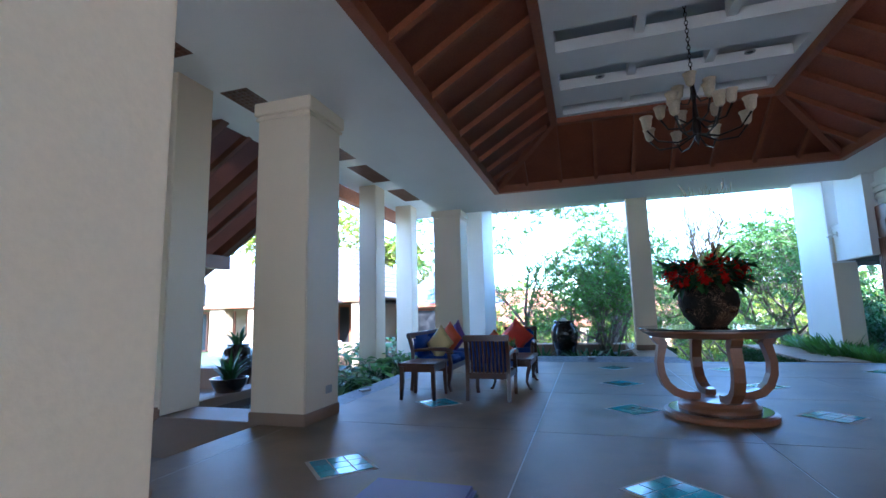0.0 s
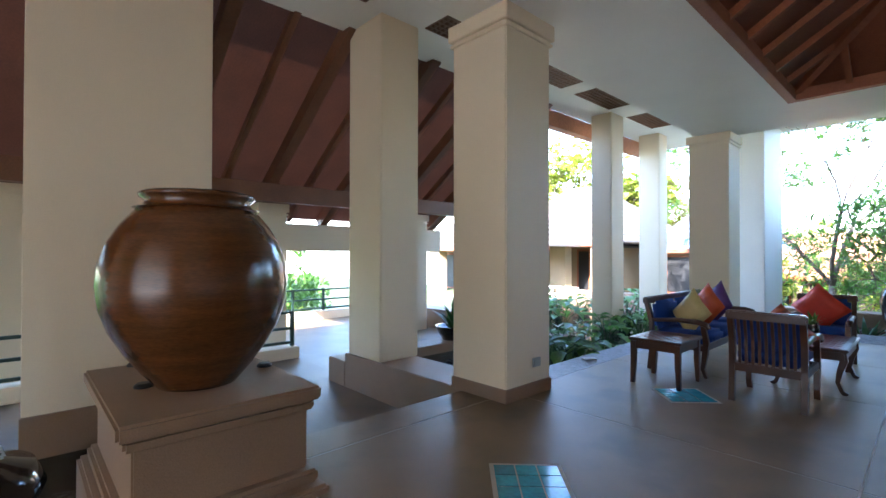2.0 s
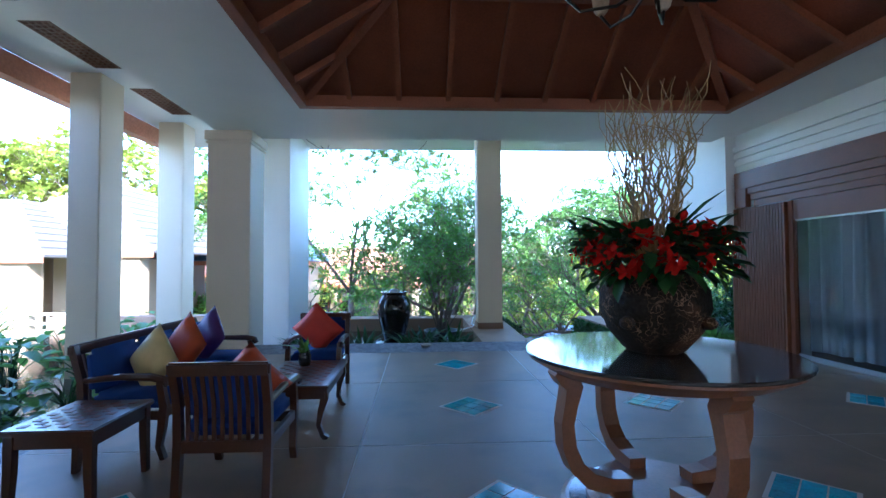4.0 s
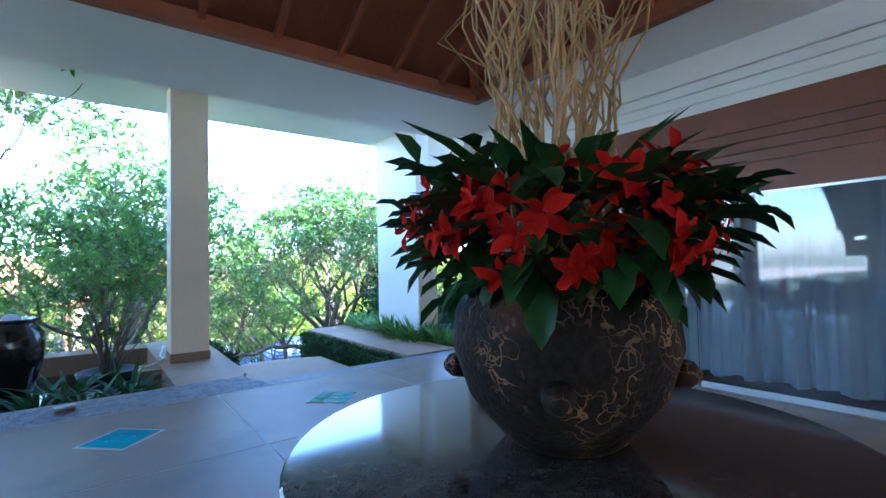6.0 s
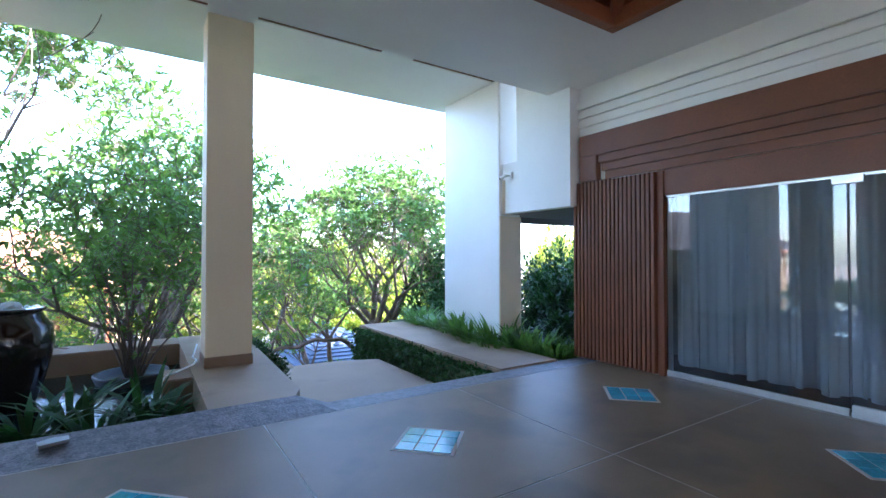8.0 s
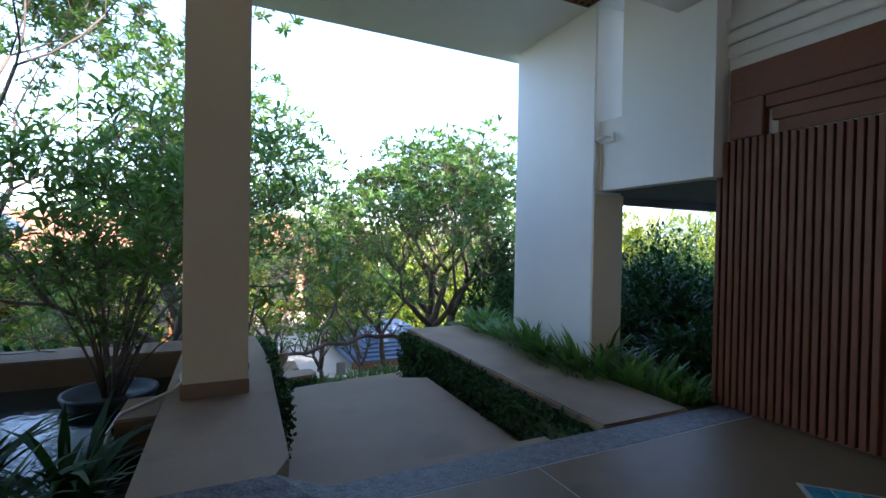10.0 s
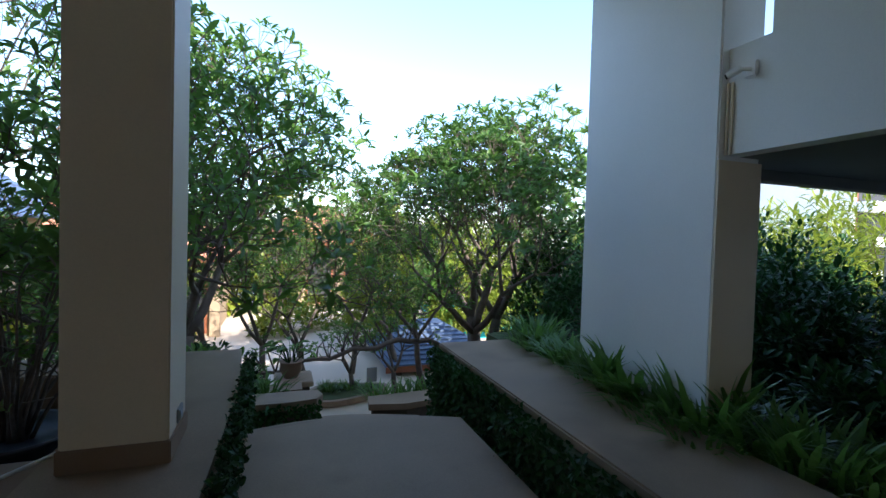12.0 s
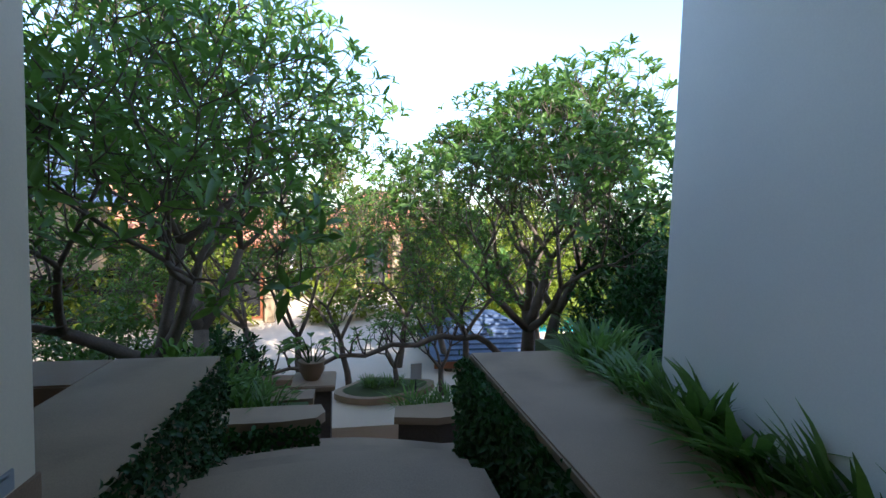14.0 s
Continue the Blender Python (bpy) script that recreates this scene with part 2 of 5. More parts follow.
def box(x0, x1, y0, y1, z0, z1, bevel=0.0):
    return add_box(bmesh.new(), x0, x1, y0, y1, z0, z1, bevel)


def rot_box(length, width, height, m, bevel=0.0, bm=None):
    bm = bm or bmesh.new()
    n0 = len(bm.verts)
    b2 = box(0, length, -width / 2, width / 2, -height / 2, height / 2, bevel)
    b2.transform(m)
    me = bpy.data.meshes.new("tmp")
    b2.to_mesh(me)
    b2.free()
    bm.from_mesh(me)
    bpy.data.meshes.remove(me)
    return bm


def lathe(profile, n=32, bm=None):
    """Turns (r, z) pairs round the z axis."""
    bm = bm or bmesh.new()
    rings = []
    for r, z in profile:
        if r < 1e-5:
            rings.append([bm.verts.new((0, 0, z))])
        else:
            rings.append([bm.verts.new((r * math.cos(2 * math.pi * i / n), r * math.sin(2 * math.pi * i / n), z)) for i in range(n)])
    for a, b in zip(rings, rings[1:]):
        for i in range(n):
            j = (i + 1) % n
            if len(a) == 1 and len(b) > 1:
                bm.faces.new((a[0], b[j], b[i]))
            elif len(b) == 1 and len(a) > 1:
                bm.faces.new((a[i], a[j], b[0]))
            elif len(a) > 1:
                bm.faces.new((a[i], a[j], b[j], b[i]))
    bmesh.ops.recalc_face_normals(bm, faces=bm.faces)
    return bm


def tube(points, radii, n=6, bm=None):
    """A tapered tube along points."""
    bm = bm or bmesh.new()
    pts = [Vector(p) for p in points]
    rings = []
    for k, p in enumerate(pts):
        d = (pts[min(k + 1, len(pts) - 1)] - pts[max(k - 1, 0)]).normalized()
        u = d.orthogonal().normalized() if k == 0 else (u - d * u.dot(d)).normalized()
        v = d.cross(u)
        r = radii[k] if isinstance(radii, (list, tuple)) else radii
        rings.append([bm.verts.new(p + r * (math.cos(2 * math.pi * i / n) * u + math.sin(2 * math.pi * i / n) * v)) for i in range(n)])
    for a, b in zip(rings, rings[1:]):
        for i in range(n):
            bm.faces.new((a[i], a[(i + 1) % n], b[(i + 1) % n], b[i]))
    bm.faces.new(rings[0][::-1])
    bm.faces.new(rings[-1])
    return bm


def prism(outline, z0, z1, bm=None):
    """A flat outline of (x, y), raised from z0 to z1."""
    bm = bm or bmesh.new()
    lo = [bm.verts.new((x, y, z0)) for x, y in outline]
    hi = [bm.verts.new((x, y, z1)) for x, y in outline]
    n = len(outline)
    bm.faces.new(lo[::-1])
    bm.faces.new(hi)
    for i in range(n):
        bm.faces.new((lo[i], lo[(i + 1) % n], hi[(i + 1) % n], hi[i]))
    bmesh.ops.recalc_face_normals(bm, faces=bm.faces)
    return bm


def ribbon_solid(path, width, thick, bm=None):
    """A bar of rectangular section swept along a path of (r, z) in the xz plane; width is across y."""
    bm = bm or bmesh.new()
    pts = [Vector((p[0], 0, p[1])) for p in path]
    rings = []
    for k, p in enumerate(pts):
        d = (pts[min(k + 1, len(pts) - 1)] - pts[max(k - 1, 0)]).normalized()
        nrm = Vector((-d.z, 0, d.x))
        t = thick[k] if isinstance(thick, (list, tuple)) else thick
        rings.append([bm.verts.new(p + nrm * (s * t / 2) + Vector((0, q * width / 2, 0))) for s, q in ((-1, -1), (1, -1), (1, 1), (-1, 1))])
    for a, b in zip(rings, rings[1:]):
        for i in range(4):
            bm.faces.new((a[i], a[(i + 1) % 4], b[(i + 1) % 4], b[i]))
    bm.faces.new(rings[0][::-1])
    bm.faces.new(rings[-1])
    bmesh.ops.recalc_face_normals(bm, faces=bm.faces)
    return bm


def structure(name, bm, mat, label="", smooth=False):
    ob = link_bm(name, bm, mat, smooth)
    return tagged(ob, label, "", "", "structure")

# ---- structure: hall ----
XW, XE, CX = -1.64, 7.07, 2.70            # column line, door wall, middle of the hall
SOFF = 3.79                               # hall soffit
ZW, DECK = 4.50, 0.09                     # outer west soffit, deck beside the pond
HX0, HX1, HY0, HY1 = -0.46, 5.98, 2.70, 10.70   # opening of the timber ceiling
TILES = [(-0.63, 4.25), (-0.63, 6.80), (1.79, 4.25), (3.74, 4.25), (1.79, 6.82), (3.74, 6.82), (1.79, 8.79), (3.74, 8.79), (1.79, 10.78), (3.74, 10.72), (6.09, 10.60), (6.09, 8.66)]

floor = structure("floor", box(-2.25, XE + 0.2, -4.0, 12.05, -0.5, -0.002), M_JOINT, "washed sandstone hall floor in large slabs with pale joints")
XJ = [-1.86, 0.77, 2.75, 4.72, XE]
YJ = [-4.0, -2.0, 0.9, 3.2, 5.6, 7.8, 9.79, 11.75]
for xa, xb in zip(XJ, XJ[1:]):
    for ya, yb in zip(YJ, YJ[1:]):
        part("slab", box(xa + 0.006, xb - 0.006, ya + 0.006, yb - 0.006, -0.02, 0.0), M_FLOOR, floor)
for ya, yb in ((-4.0, 0.9), (0.9, 3.2), (3.2, 5.29)):
    part("slab", box(-2.25, -1.866, ya + 0.006, yb - 0.006, -0.02, 0.0), M_FLOOR, floor)
pebble = bmesh.new()
add_box(pebble, -2.25, -1.865, 6.02, 11.755, -0.02, 0.0)
add_box(pebble, 3.40, XE, 11.76, 12.05, -0.02, 0.0)
ramp = [pebble.verts.new(p) for p in ((-2.25, 11.76, -0.02), (3.40, 11.76, -0.02), (3.40, 12.14, -0.02), (-2.25, 12.14, -0.02), (-2.25, 11.76, 0.0), (3.40, 11.76, 0.0), (3.12, 12.139, DECK), (-2.25, 12.139, DECK), (3.40, 12.05, 0.0))]
for f in ((3, 2, 1, 0), (4, 5, 6, 7), (0, 1, 5, 4), (0, 4, 7, 3), (5, 8, 6), (1, 2, 8, 5), (2, 3, 7, 6, 8)):
    pebble.faces.new([ramp[k] for k in f])
part("pebble_border", pebble, M_PEBBLE, floor, "dark grey washed pebble border strip")


def tile_diamond(x, y):
    base = part("tile_bed", prism([(x + 0.335, y), (x, y + 0.335), (x - 0.335, y), (x, y - 0.335)], -0.004, 0.003), M_JOINT, floor)
    for i in range(3):
        for j in range(3):
            u0, u1, v0, v1 = -0.213 + i * 0.142 + 0.005, -0.213 + (i + 1) * 0.142 - 0.005, -0.213 + j * 0.142 + 0.005, -0.213 + (j + 1) * 0.142 - 0.005
            r = math.sqrt(0.5)
            part("glazed_tile", prism([(x + (u - v) * r, y + (u + v) * r) for u, v in ((u0, v0), (u1, v0), (u1, v1), (u0, v1))], -0.004, 0.007), M_TILE, floor)


def column(name, x0, x1, y0, y1, z0, z1, label, mat=M_WALL, cap=True, base=0.13):
    c = thing(name, label, "column", ((x0 + x1) / 2, (y0 + y1) / 2, z0), kind="structure")
    w, d, h = (x1 - x0) / 2, (y1 - y0) / 2, z1 - z0
    part("shaft", box(-w, w, -d, d, 0, h, 0.012), mat, c)
    if base:
        part("base_band", box(-w - 0.012, w + 0.012, -d - 0.012, d + 0.012, 0.0, base, 0.006), M_STONE, c, "tan stone base band")
    if cap:
        part("cap_moulding", box(-w - 0.025, w + 0.025, -d - 0.025, d + 0.025, h - 0.22, h - 0.19, 0.006), mat, c)
        part("cap", box(-w - 0.04, w + 0.04, -d - 0.04, d + 0.04, h - 0.16, h, 0.008), mat, c)
    return c


column("column_a", -2.38, -1.664, 5.28, 5.994, 0, SOFF, "cream painted square column with moulded cap and stone base")
column("column_d", -2.36, XW, 11.98, 12.70, -0.3, SOFF, "cream painted square column with moulded cap beside the pond")
column("column_s", 0.09, 0.81, 0.55, 1.27, 0, SOFF, "cream painted square column at the hall's entrance side")
column("column_e", 2.51, 3.03, 13.76, 14.24, DECK, 4.34, "slim cream square column with tan base on the deck", cap=False)
pier = column("pier_f", 6.79, 7.25, 13.49, 15.12, -0.4, 4.34, "large white wall pier beside the planting bed", M_WHITE, cap=False, base=0)
# Thin cream panel added to tone down the white pier's south end.
part("south_face", box(-0.232, 0.232, -0.835, -0.8155, 0.02, 2.48), M_WALL, pier, "added cream panel on the lower south end")
column("pier_g", -2.1, -1.39, 13.49, 15.12, -0.4, 4.34, "large white wall pier at the end of the pond", M_WHITE, cap=False, base=0)
column("column_b", -4.48, -3.72, 5.30, 5.92, 0.02, ZW, "cream square gallery column standing on a stone plinth", cap=False, base=0)
column("column_c1", -4.17, -3.70, 11.33, 11.90, -0.3, ZW, "cream square gallery column rising from the pond", cap=False, base=0)
column("column_c2", -4.22, -3.70, 13.85, 14.35, -0.3, ZW, "cream square gallery column rising from the pond", cap=False, base=0)
column("pier_w", -4.80, -4.22, 1.95, 3.45, -0.55, ZW, "broad cream wall pier behind the large jar", cap=False, base=0.55)
column("pier_w2", -4.80, -4.22, -2.6, -1.1, -0.55, ZW, "broad cream wall pier with stone base", cap=False, base=0.55)

# soffit round the timber ceiling, with recessed vents
ceil = bmesh.new()
T = 0.30
add_box(ceil, -2.05, HX0, -4.0, 12.40, SOFF, SOFF + T)
add_box(ceil, HX1, XE + 0.3, -4.0, 12.40, SOFF, SOFF + T)
add_box(ceil, HX0, HX1, -4.0, HY0, SOFF, SOFF + T)
add_box(ceil, HX0, HX1, HY1, 12.40, SOFF, SOFF + T)
ceiling = structure("ceiling", ceil, M_WHITE, "smooth white painted soffit round a raised timber ceiling")
# higher outer soffit on the west side, with grille openings between the columns
VW = [(-2.4, -0.95), (-0.5, 0.95), (1.75, 3.2), (3.62, 5.05), (5.98, 7.38), (7.9, 9.36), (9.79, 11.19), (11.98, 13.37)]
VX0, VX1, WX = -3.69, -3.14, -2.22
strip = bmesh.new()
add_box(strip, -4.50, VX0, -4.0, 16.0, ZW, ZW + T)
add_box(strip, VX1, -2.10, -4.0, 16.0, ZW, ZW + T)
edges = [-4.0] + [v for p in VW for v in p] + [16.0]
for k in range(0, len(edges), 2):
    add_box(strip, VX0, VX1, edges[k], edges[k + 1], ZW, ZW + T)
for a, b in VW:
    add_box(strip, VX0, VX1, a, b, ZW + 0.12, ZW + T)
structure("ceiling_west_strip", strip, M_WHITE, "white outer soffit with grille openings between the columns")
structure("ceiling_west_drop", box(WX, -2.05, -4.0, 12.40, SOFF + 0.0, ZW), M_WHITE, "white drop between the hall soffit and the higher outer soffit")
tb = bmesh.new()
add_box(tb, -4.72, -4.502, 9.9, 16.0, 4.16, 4.50)
structure("trim_west", tb, M_ROOFR, "terracotta painted eaves board")
# north upper soffit
VN = [(3.04, 4.72), (5.22, 6.78)]
ns = bmesh.new()
ZN = 4.34
add_box(ns, -2.4, 8.6, 13.64, 15.45, ZN, ZN + 0.3)
add_box(ns, -2.4, 8.6, 12.40, 13.08, ZN, ZN + 0.3)
xs = [-2.4, -1.3, 0.4, 0.82, 2.5] + [v for p in VN for v in p] + [8.6]
VN = [(-1.3, 0.4), (0.82, 2.5)] + VN
for a, b in VN:
    add_box(ns, a, b, 13.08, 13.64, ZN + 0.12, ZN + 0.3)
for i in range(0, len(xs), 2):
    add_box(ns, xs[i], xs[i + 1], 13.08, 13.64, ZN, ZN + 0.3)
structure("ceiling_north", ns, M_WHITE, "white outer soffit with timber grilles above the deck")
structure("beam_north", box(-2.4, XE + 0.3, 12.40, 12.47, SOFF, ZN), M_WHITE, "white drop between the hall soffit and the outer soffit")


def vent(x0, x1, y0, y1, z):
    v = thing("ceiling_vent", "dark red timber lattice ceiling vent", "vent", ((x0 + x1) / 2, (y0 + y1) / 2, z), group="ceiling vents")
    w, d = (x1 - x0) / 2, (y1 - y0) / 2
    part("backing", box(-w, w, -d, d, 0.07, 0.085), M_IRON, v)
    n = max(3, round(w * 2 / 0.09))
    for i in range(n + 1):
        x = -w + 2 * w * i / n
        part("slat", box(x - 0.012, x + 0.012, -d, d, 0.0, 0.05), M_WOODD, v)
    n = max(3, round(d * 2 / 0.09))
    for i in range(n + 1):
        y = -d + 2 * d * i / n
        part("slat", box(-w, w, y - 0.012, y + 0.012, 0.004, 0.046), M_WOODD, v)


for a, b in VW:
    vent(VX0 + 0.02, VX1 - 0.02, a + 0.02, b - 0.02, ZW)
for a, b in VN:
    vent(a + 0.02, b - 0.02, 13.10, 13.62, ZN)

# raised timber ceiling: frame, four sloped sides, rafters, white coffer
CO, RISE = 1.42, 0.88
cx0, cx1, cy0, cy1, cz = HX0 + CO, HX1 - CO, HY0 + CO, HY1 - CO, SOFF + RISE
tc_ = thing("timber_ceiling", "raised red-brown timber ceiling with rafters on four slopes", "ceiling", kind="structure")
bm = bmesh.new()
lo = [bm.verts.new(p) for p in ((HX0, HY0, SOFF + 0.10), (HX1, HY0, SOFF + 0.10), (HX1, HY1, SOFF + 0.10), (HX0, HY1, SOFF + 0.10))]
hi = [bm.verts.new(p) for p in ((cx0, cy0, cz + 0.10), (cx1, cy0, cz + 0.10), (cx1, cy1, cz + 0.10), (cx0, cy1, cz + 0.10))]
for i in range(4):
    bm.faces.new((lo[i], hi[i], hi[(i + 1) % 4], lo[(i + 1) % 4]))
g = bmesh.ops.solidify(bm, geom=bm.faces[:], thickness=0.03)
part("boarding", bm, M_WOOD, tc_)
for x0, x1, y0, y1 in ((HX0 - 0.02, HX0 + 0.1, HY0 - 0.02, HY1 + 0.02), (HX1 - 0.1, HX1 + 0.02, HY0 - 0.02, HY1 + 0.02), (HX0 + 0.1, HX1 - 0.1, HY0 - 0.02, HY0 + 0.1), (HX0 + 0.1, HX1 - 0.1, HY1 - 0.1, HY1 + 0.02)):
    part("frame_board", box(x0, x1, y0, y1, SOFF - 0.035, SOFF + 0.13, 0.006), M_WOOD, tc_)
for x0, x1, y0, y1 in ((cx0 - 0.06, cx0 + 0.06, cy0 - 0.06, cy1 + 0.06), (cx1 - 0.06, cx1 + 0.06, cy0 - 0.06, cy1 + 0.06), (cx0 + 0.06, cx1 - 0.06, cy0 - 0.06, cy0 + 0.06), (cx0 + 0.06, cx1 - 0.06, cy1 - 0.06, cy1 + 0.06)):
    part("top_board", box(x0, x1, y0, y1, cz - 0.06, cz + 0.1, 0.006), M_WOOD, tc_)


def beam_between(a, b, w, h, mat, parent, name):
    a, b = Vector(a), Vector(b)
    d = b - a
    q = d.to_track_quat('X', 'Z').to_matrix().to_4x4()
    return part(name, rot_box(d.length, w, h, Matrix.Translation(a) @ q), mat, parent)


for (ax, ay), (bx, by) in zip(((HX0, HY0), (HX1, HY0), (HX1, HY1), (HX0, HY1)), ((cx0, cy0), (cx1, cy0), (cx1, cy1), (cx0, cy1))):
    beam_between((ax, ay, SOFF + 0.05), (bx, by, cz + 0.03), 0.11, 0.13, M_WOOD, tc_, "hip_rafter")
for s, xa, xb in ((0, HX0, cx0), (1, HX1, cx1)):
    n = 12
    for i in range(1, n):
        y = HY0 + (HY1 - HY0) * i / n
        f = min(1.0, (y - HY0) / CO, (HY1 - y) / CO)
        beam_between((xa, y, SOFF + 0.06), (xa + (xb - xa) * f, y, SOFF + 0.06 + RISE * f), 0.07, 0.10, M_WOOD, tc_, "rafter")
for ya, yb in ((HY0, cy0), (HY1, cy1)):
    n = 9
    for i in range(1, n):
        x = HX0 + (HX1 - HX0) * i / n
        f = min(1.0, (x - HX0) / CO, (HX1 - x) / CO)
        beam_between((x, ya, SOFF + 0.06), (x, ya + (yb - ya) * f, SOFF + 0.06 + RISE * f), 0.07, 0.10, M_WOOD, tc_, "rafter")
cof = bmesh.new()
add_box(cof, cx0, cx1, cy0, cy1, cz + 0.62, cz + 0.72)
for x0, x1, y0, y1 in ((cx0, cx0 + 0.18, cy0, cy1), (cx1 - 0.18, cx1, cy0, cy1), (cx0 + 0.18, cx1 - 0.18, cy0, cy0 + 0.15), (cx0 + 0.18, cx1 - 0.18, cy1 - 0.15, cy1)):
    add_box(cof, x0, x1, y0, y1, cz + 0.05, cz + 0.62)
yy = cy0 + 0.55
k = 0
while yy < cy1 - 0.6:
    add_box(cof, cx0 + 0.18, cx1 - 0.18, yy, yy + 0.62, cz + 0.05, cz + 0.22)
    for j in (1, 2):
        xx = cx0 + 0.18 + (cx1 - cx0 - 0.36) * j / 3
        add_box(cof, xx - 0.06, xx + 0.06, yy + 0.62, yy + 1.15, cz + 0.12, cz + 0.40)
    yy += 1.15
structure("ceiling_coffer", cof, M_WHITE, "white coffered ceiling panel with stepped recesses")
# Unseen roof, its ridge set high to keep the near garden in shadow.
roof_bm = bmesh.new()
rb = [roof_bm.verts.new(p) for p in ((-4.5, -10.5, 5.5), (14.0, -10.5, 5.5), (14.0, 14.8, 5.5), (-4.5, 14.8, 5.5))]
rt_ = [roof_bm.verts.new(p) for p in ((0.5, 4.5, 12.0), (9.0, 4.5, 12.0))]
roof_bm.faces.new(rb[::-1])
roof_bm.faces.new((rb[0], rb[1], rt_[1], rt_[0]))
roof_bm.faces.new((rb[1], rb[2], rt_[1]))
roof_bm.faces.new((rb[2], rb[3], rt_[0], rt_[1]))
roof_bm.faces.new((rb[3], rb[0], rt_[0]))
structure("roof", roof_bm, M_ROOF, "unseen hip roof over the hall, raised to cast shade")

# door wall (x = XE)
wall = bmesh.new()
DY0, DY1 = 4.6, 10.80
add_box(wall, XE, XE + 0.3, DY1 + 0.08, 12.06, 0, 2.45)
add_box(wall, XE, XE + 0.3, -4.0, DY0, 0, SOFF)
add_box(wall, XE, XE + 0.3, DY0, 12.06, 2.45, SOFF)
structure("wall_east", wall, M_WHITE, "white wall above the timber clad doorway")
for z in (3.22, 3.35, 3.48):
    structure("trim", box(XE - 0.03 - (z - 3.2) * 0.1, XE, 2.0, 12.09, z, z + 0.10, 0.008), M_WHITE, "white stepped moulding band")
fas = thing("door_surround", "stepped reddish timber surround over the glass doors", "door surround", (0, 0, 0), kind="structure")
part("fascia", box(XE - 0.10, XE, 2.0, 11.99, 2.78, 3.08, 0.008), M_WOODL, fas)
part("fascia_end", box(XE - 0.10, XE, 11.70, 11.99, 2.445, 2.778, 0.008), M_WOODL, fas)
for i in range(3):
    part("step_band", box(XE - 0.078 + i * 0.024, XE, 2.0, 11.695 - i * 0.04, 2.78 - 0.11 * (i + 1), 2.778 - 0.11 * i, 0.006), M_WOODL, fas)
part("head_board", box(XE - 0.012, XE + 0.02, 2.0, DY1 - 0.002, 2.14, 2.448, 0.004), M_WOODL, fas)
part("end_board", box(XE - 0.005, XE + 0.3, 12.062, 12.075, 0, 2.45), M_WOODL, fas)
part("backing", box(XE - 0.022, XE - 0.001, DY1 + 0.085, 12.06, 0.01, 2.43), M_WOODL, fas)
nsl = 20
for i in range(nsl):
    y = DY1 + 0.11 + (12.085 - DY1 - 0.11) * i / (nsl - 1)
    part("slat", box(XE - 0.085, XE - 0.018, y - 0.021, y + 0.021, 0.02, 2.44 - (0.0 if y > 11.5 else 0.01), 0.004), M_WOODL, fas)
for i in range(5):
    part("slat", box(XE + 0.0 + i * 0.061, XE + 0.04 + i * 0.061, 12.075, 12.10, 0.02, 2.42, 0.004), M_WOODL, fas)


def glass_door(name, y0, y1, x):
    d = thing(name, "frameless clear glass door leaf with steel rails", "door", (x, (y0 + y1) / 2, 0), kind="structure")
    w = (y1 - y0) / 2
    p = part("pane", box(-0.006, 0.006, -w + 0.005, w - 0.005, 0.07, 2.12), M_GLASS, d)
    p.visible_shadow = False
    part("bottom_rail", box(-0.02, 0.02, -w + 0.005, w - 0.005, 0.01, 0.075, 0.003), M_STEEL, d)
    part("top_rail", box(-0.015, 0.015, -w + 0.005, w - 0.005, 2.115, 2.14), M_STEEL, d)
    return d


glass_door("door_1", 9.12, DY1, XE + 0.03)
d2 = glass_door("door_2", 8.26, 9.11, XE + 0.03)
DHY = -0.345
glass_door("door_3", 6.55, 8.25, XE + 0.03)
glass_door("door_4", DY0, 6.54, XE + 0.03)
structure("door_frame", box(XE - 0.03, XE + 0.06, DY1, DY1 + 0.08, 0, 2.44, 0.004), M_WOODL, "timber door jamb")
part("handle", tube([(-0.02, DHY, 0.92), (-0.07, DHY, 0.94), (-0.07, DHY, 1.16), (-0.02, DHY, 1.18)], 0.012, 8), M_STEEL, d2, "vertical steel pull handle", True)
part("thick_rail", box(-0.028, 0.028, -0.42, 0.42, 0.008, 0.115, 0.004), M_STEEL, d2, "deep white steel bottom rail")
patch = thing("door_patch", "small steel patch fitting on the glass door", "door fitting", (XE, 9.11, 2.10), kind="structure")
part("plate", box(-0.015, 0.045, -0.11, 0.11, -0.04, 0.03, 0.004), M_STEEL, patch)


def curtain(y0, y1, x, name="curtain"):
    bm = bmesh.new()
    n = 160
    lo, mid, hi = [], [], []
    for i in range(n + 1):
        y = y0 + (y1 - y0) * i / n
        q = y * 27.0 + 1.1 * math.sin(y * 5.1) + 0.7 * math.sin(y * 11.3)
        a = 0.058 * math.sin(q) + 0.012 * math.sin(q * 0.37 + 1.3) + 0.008 * math.sin(2 * q + 0.6)
        dip = 0.015 * math.sin(i * 0.21)
        lo.append(bm.verts.new((x + a * 1.2, y + 0.02 * math.sin(i), 0.14 + dip)))
        mid.append(bm.verts.new((x + a, y, 1.1)))
        hi.append(bm.verts.new((x + a * 0.5, y, 2.22)))
    for r0, r1 in ((lo, mid), (mid, hi)):
        for i in range(n):
            bm.faces.new((r0[i], r0[i + 1], r1[i + 1], r1[i]))
    ob = link_bm(name, bm, M_CURT, True)
    return tagged(ob, "sheer white curtain in soft folds behind the glass doors", "curtain", "door curtains")


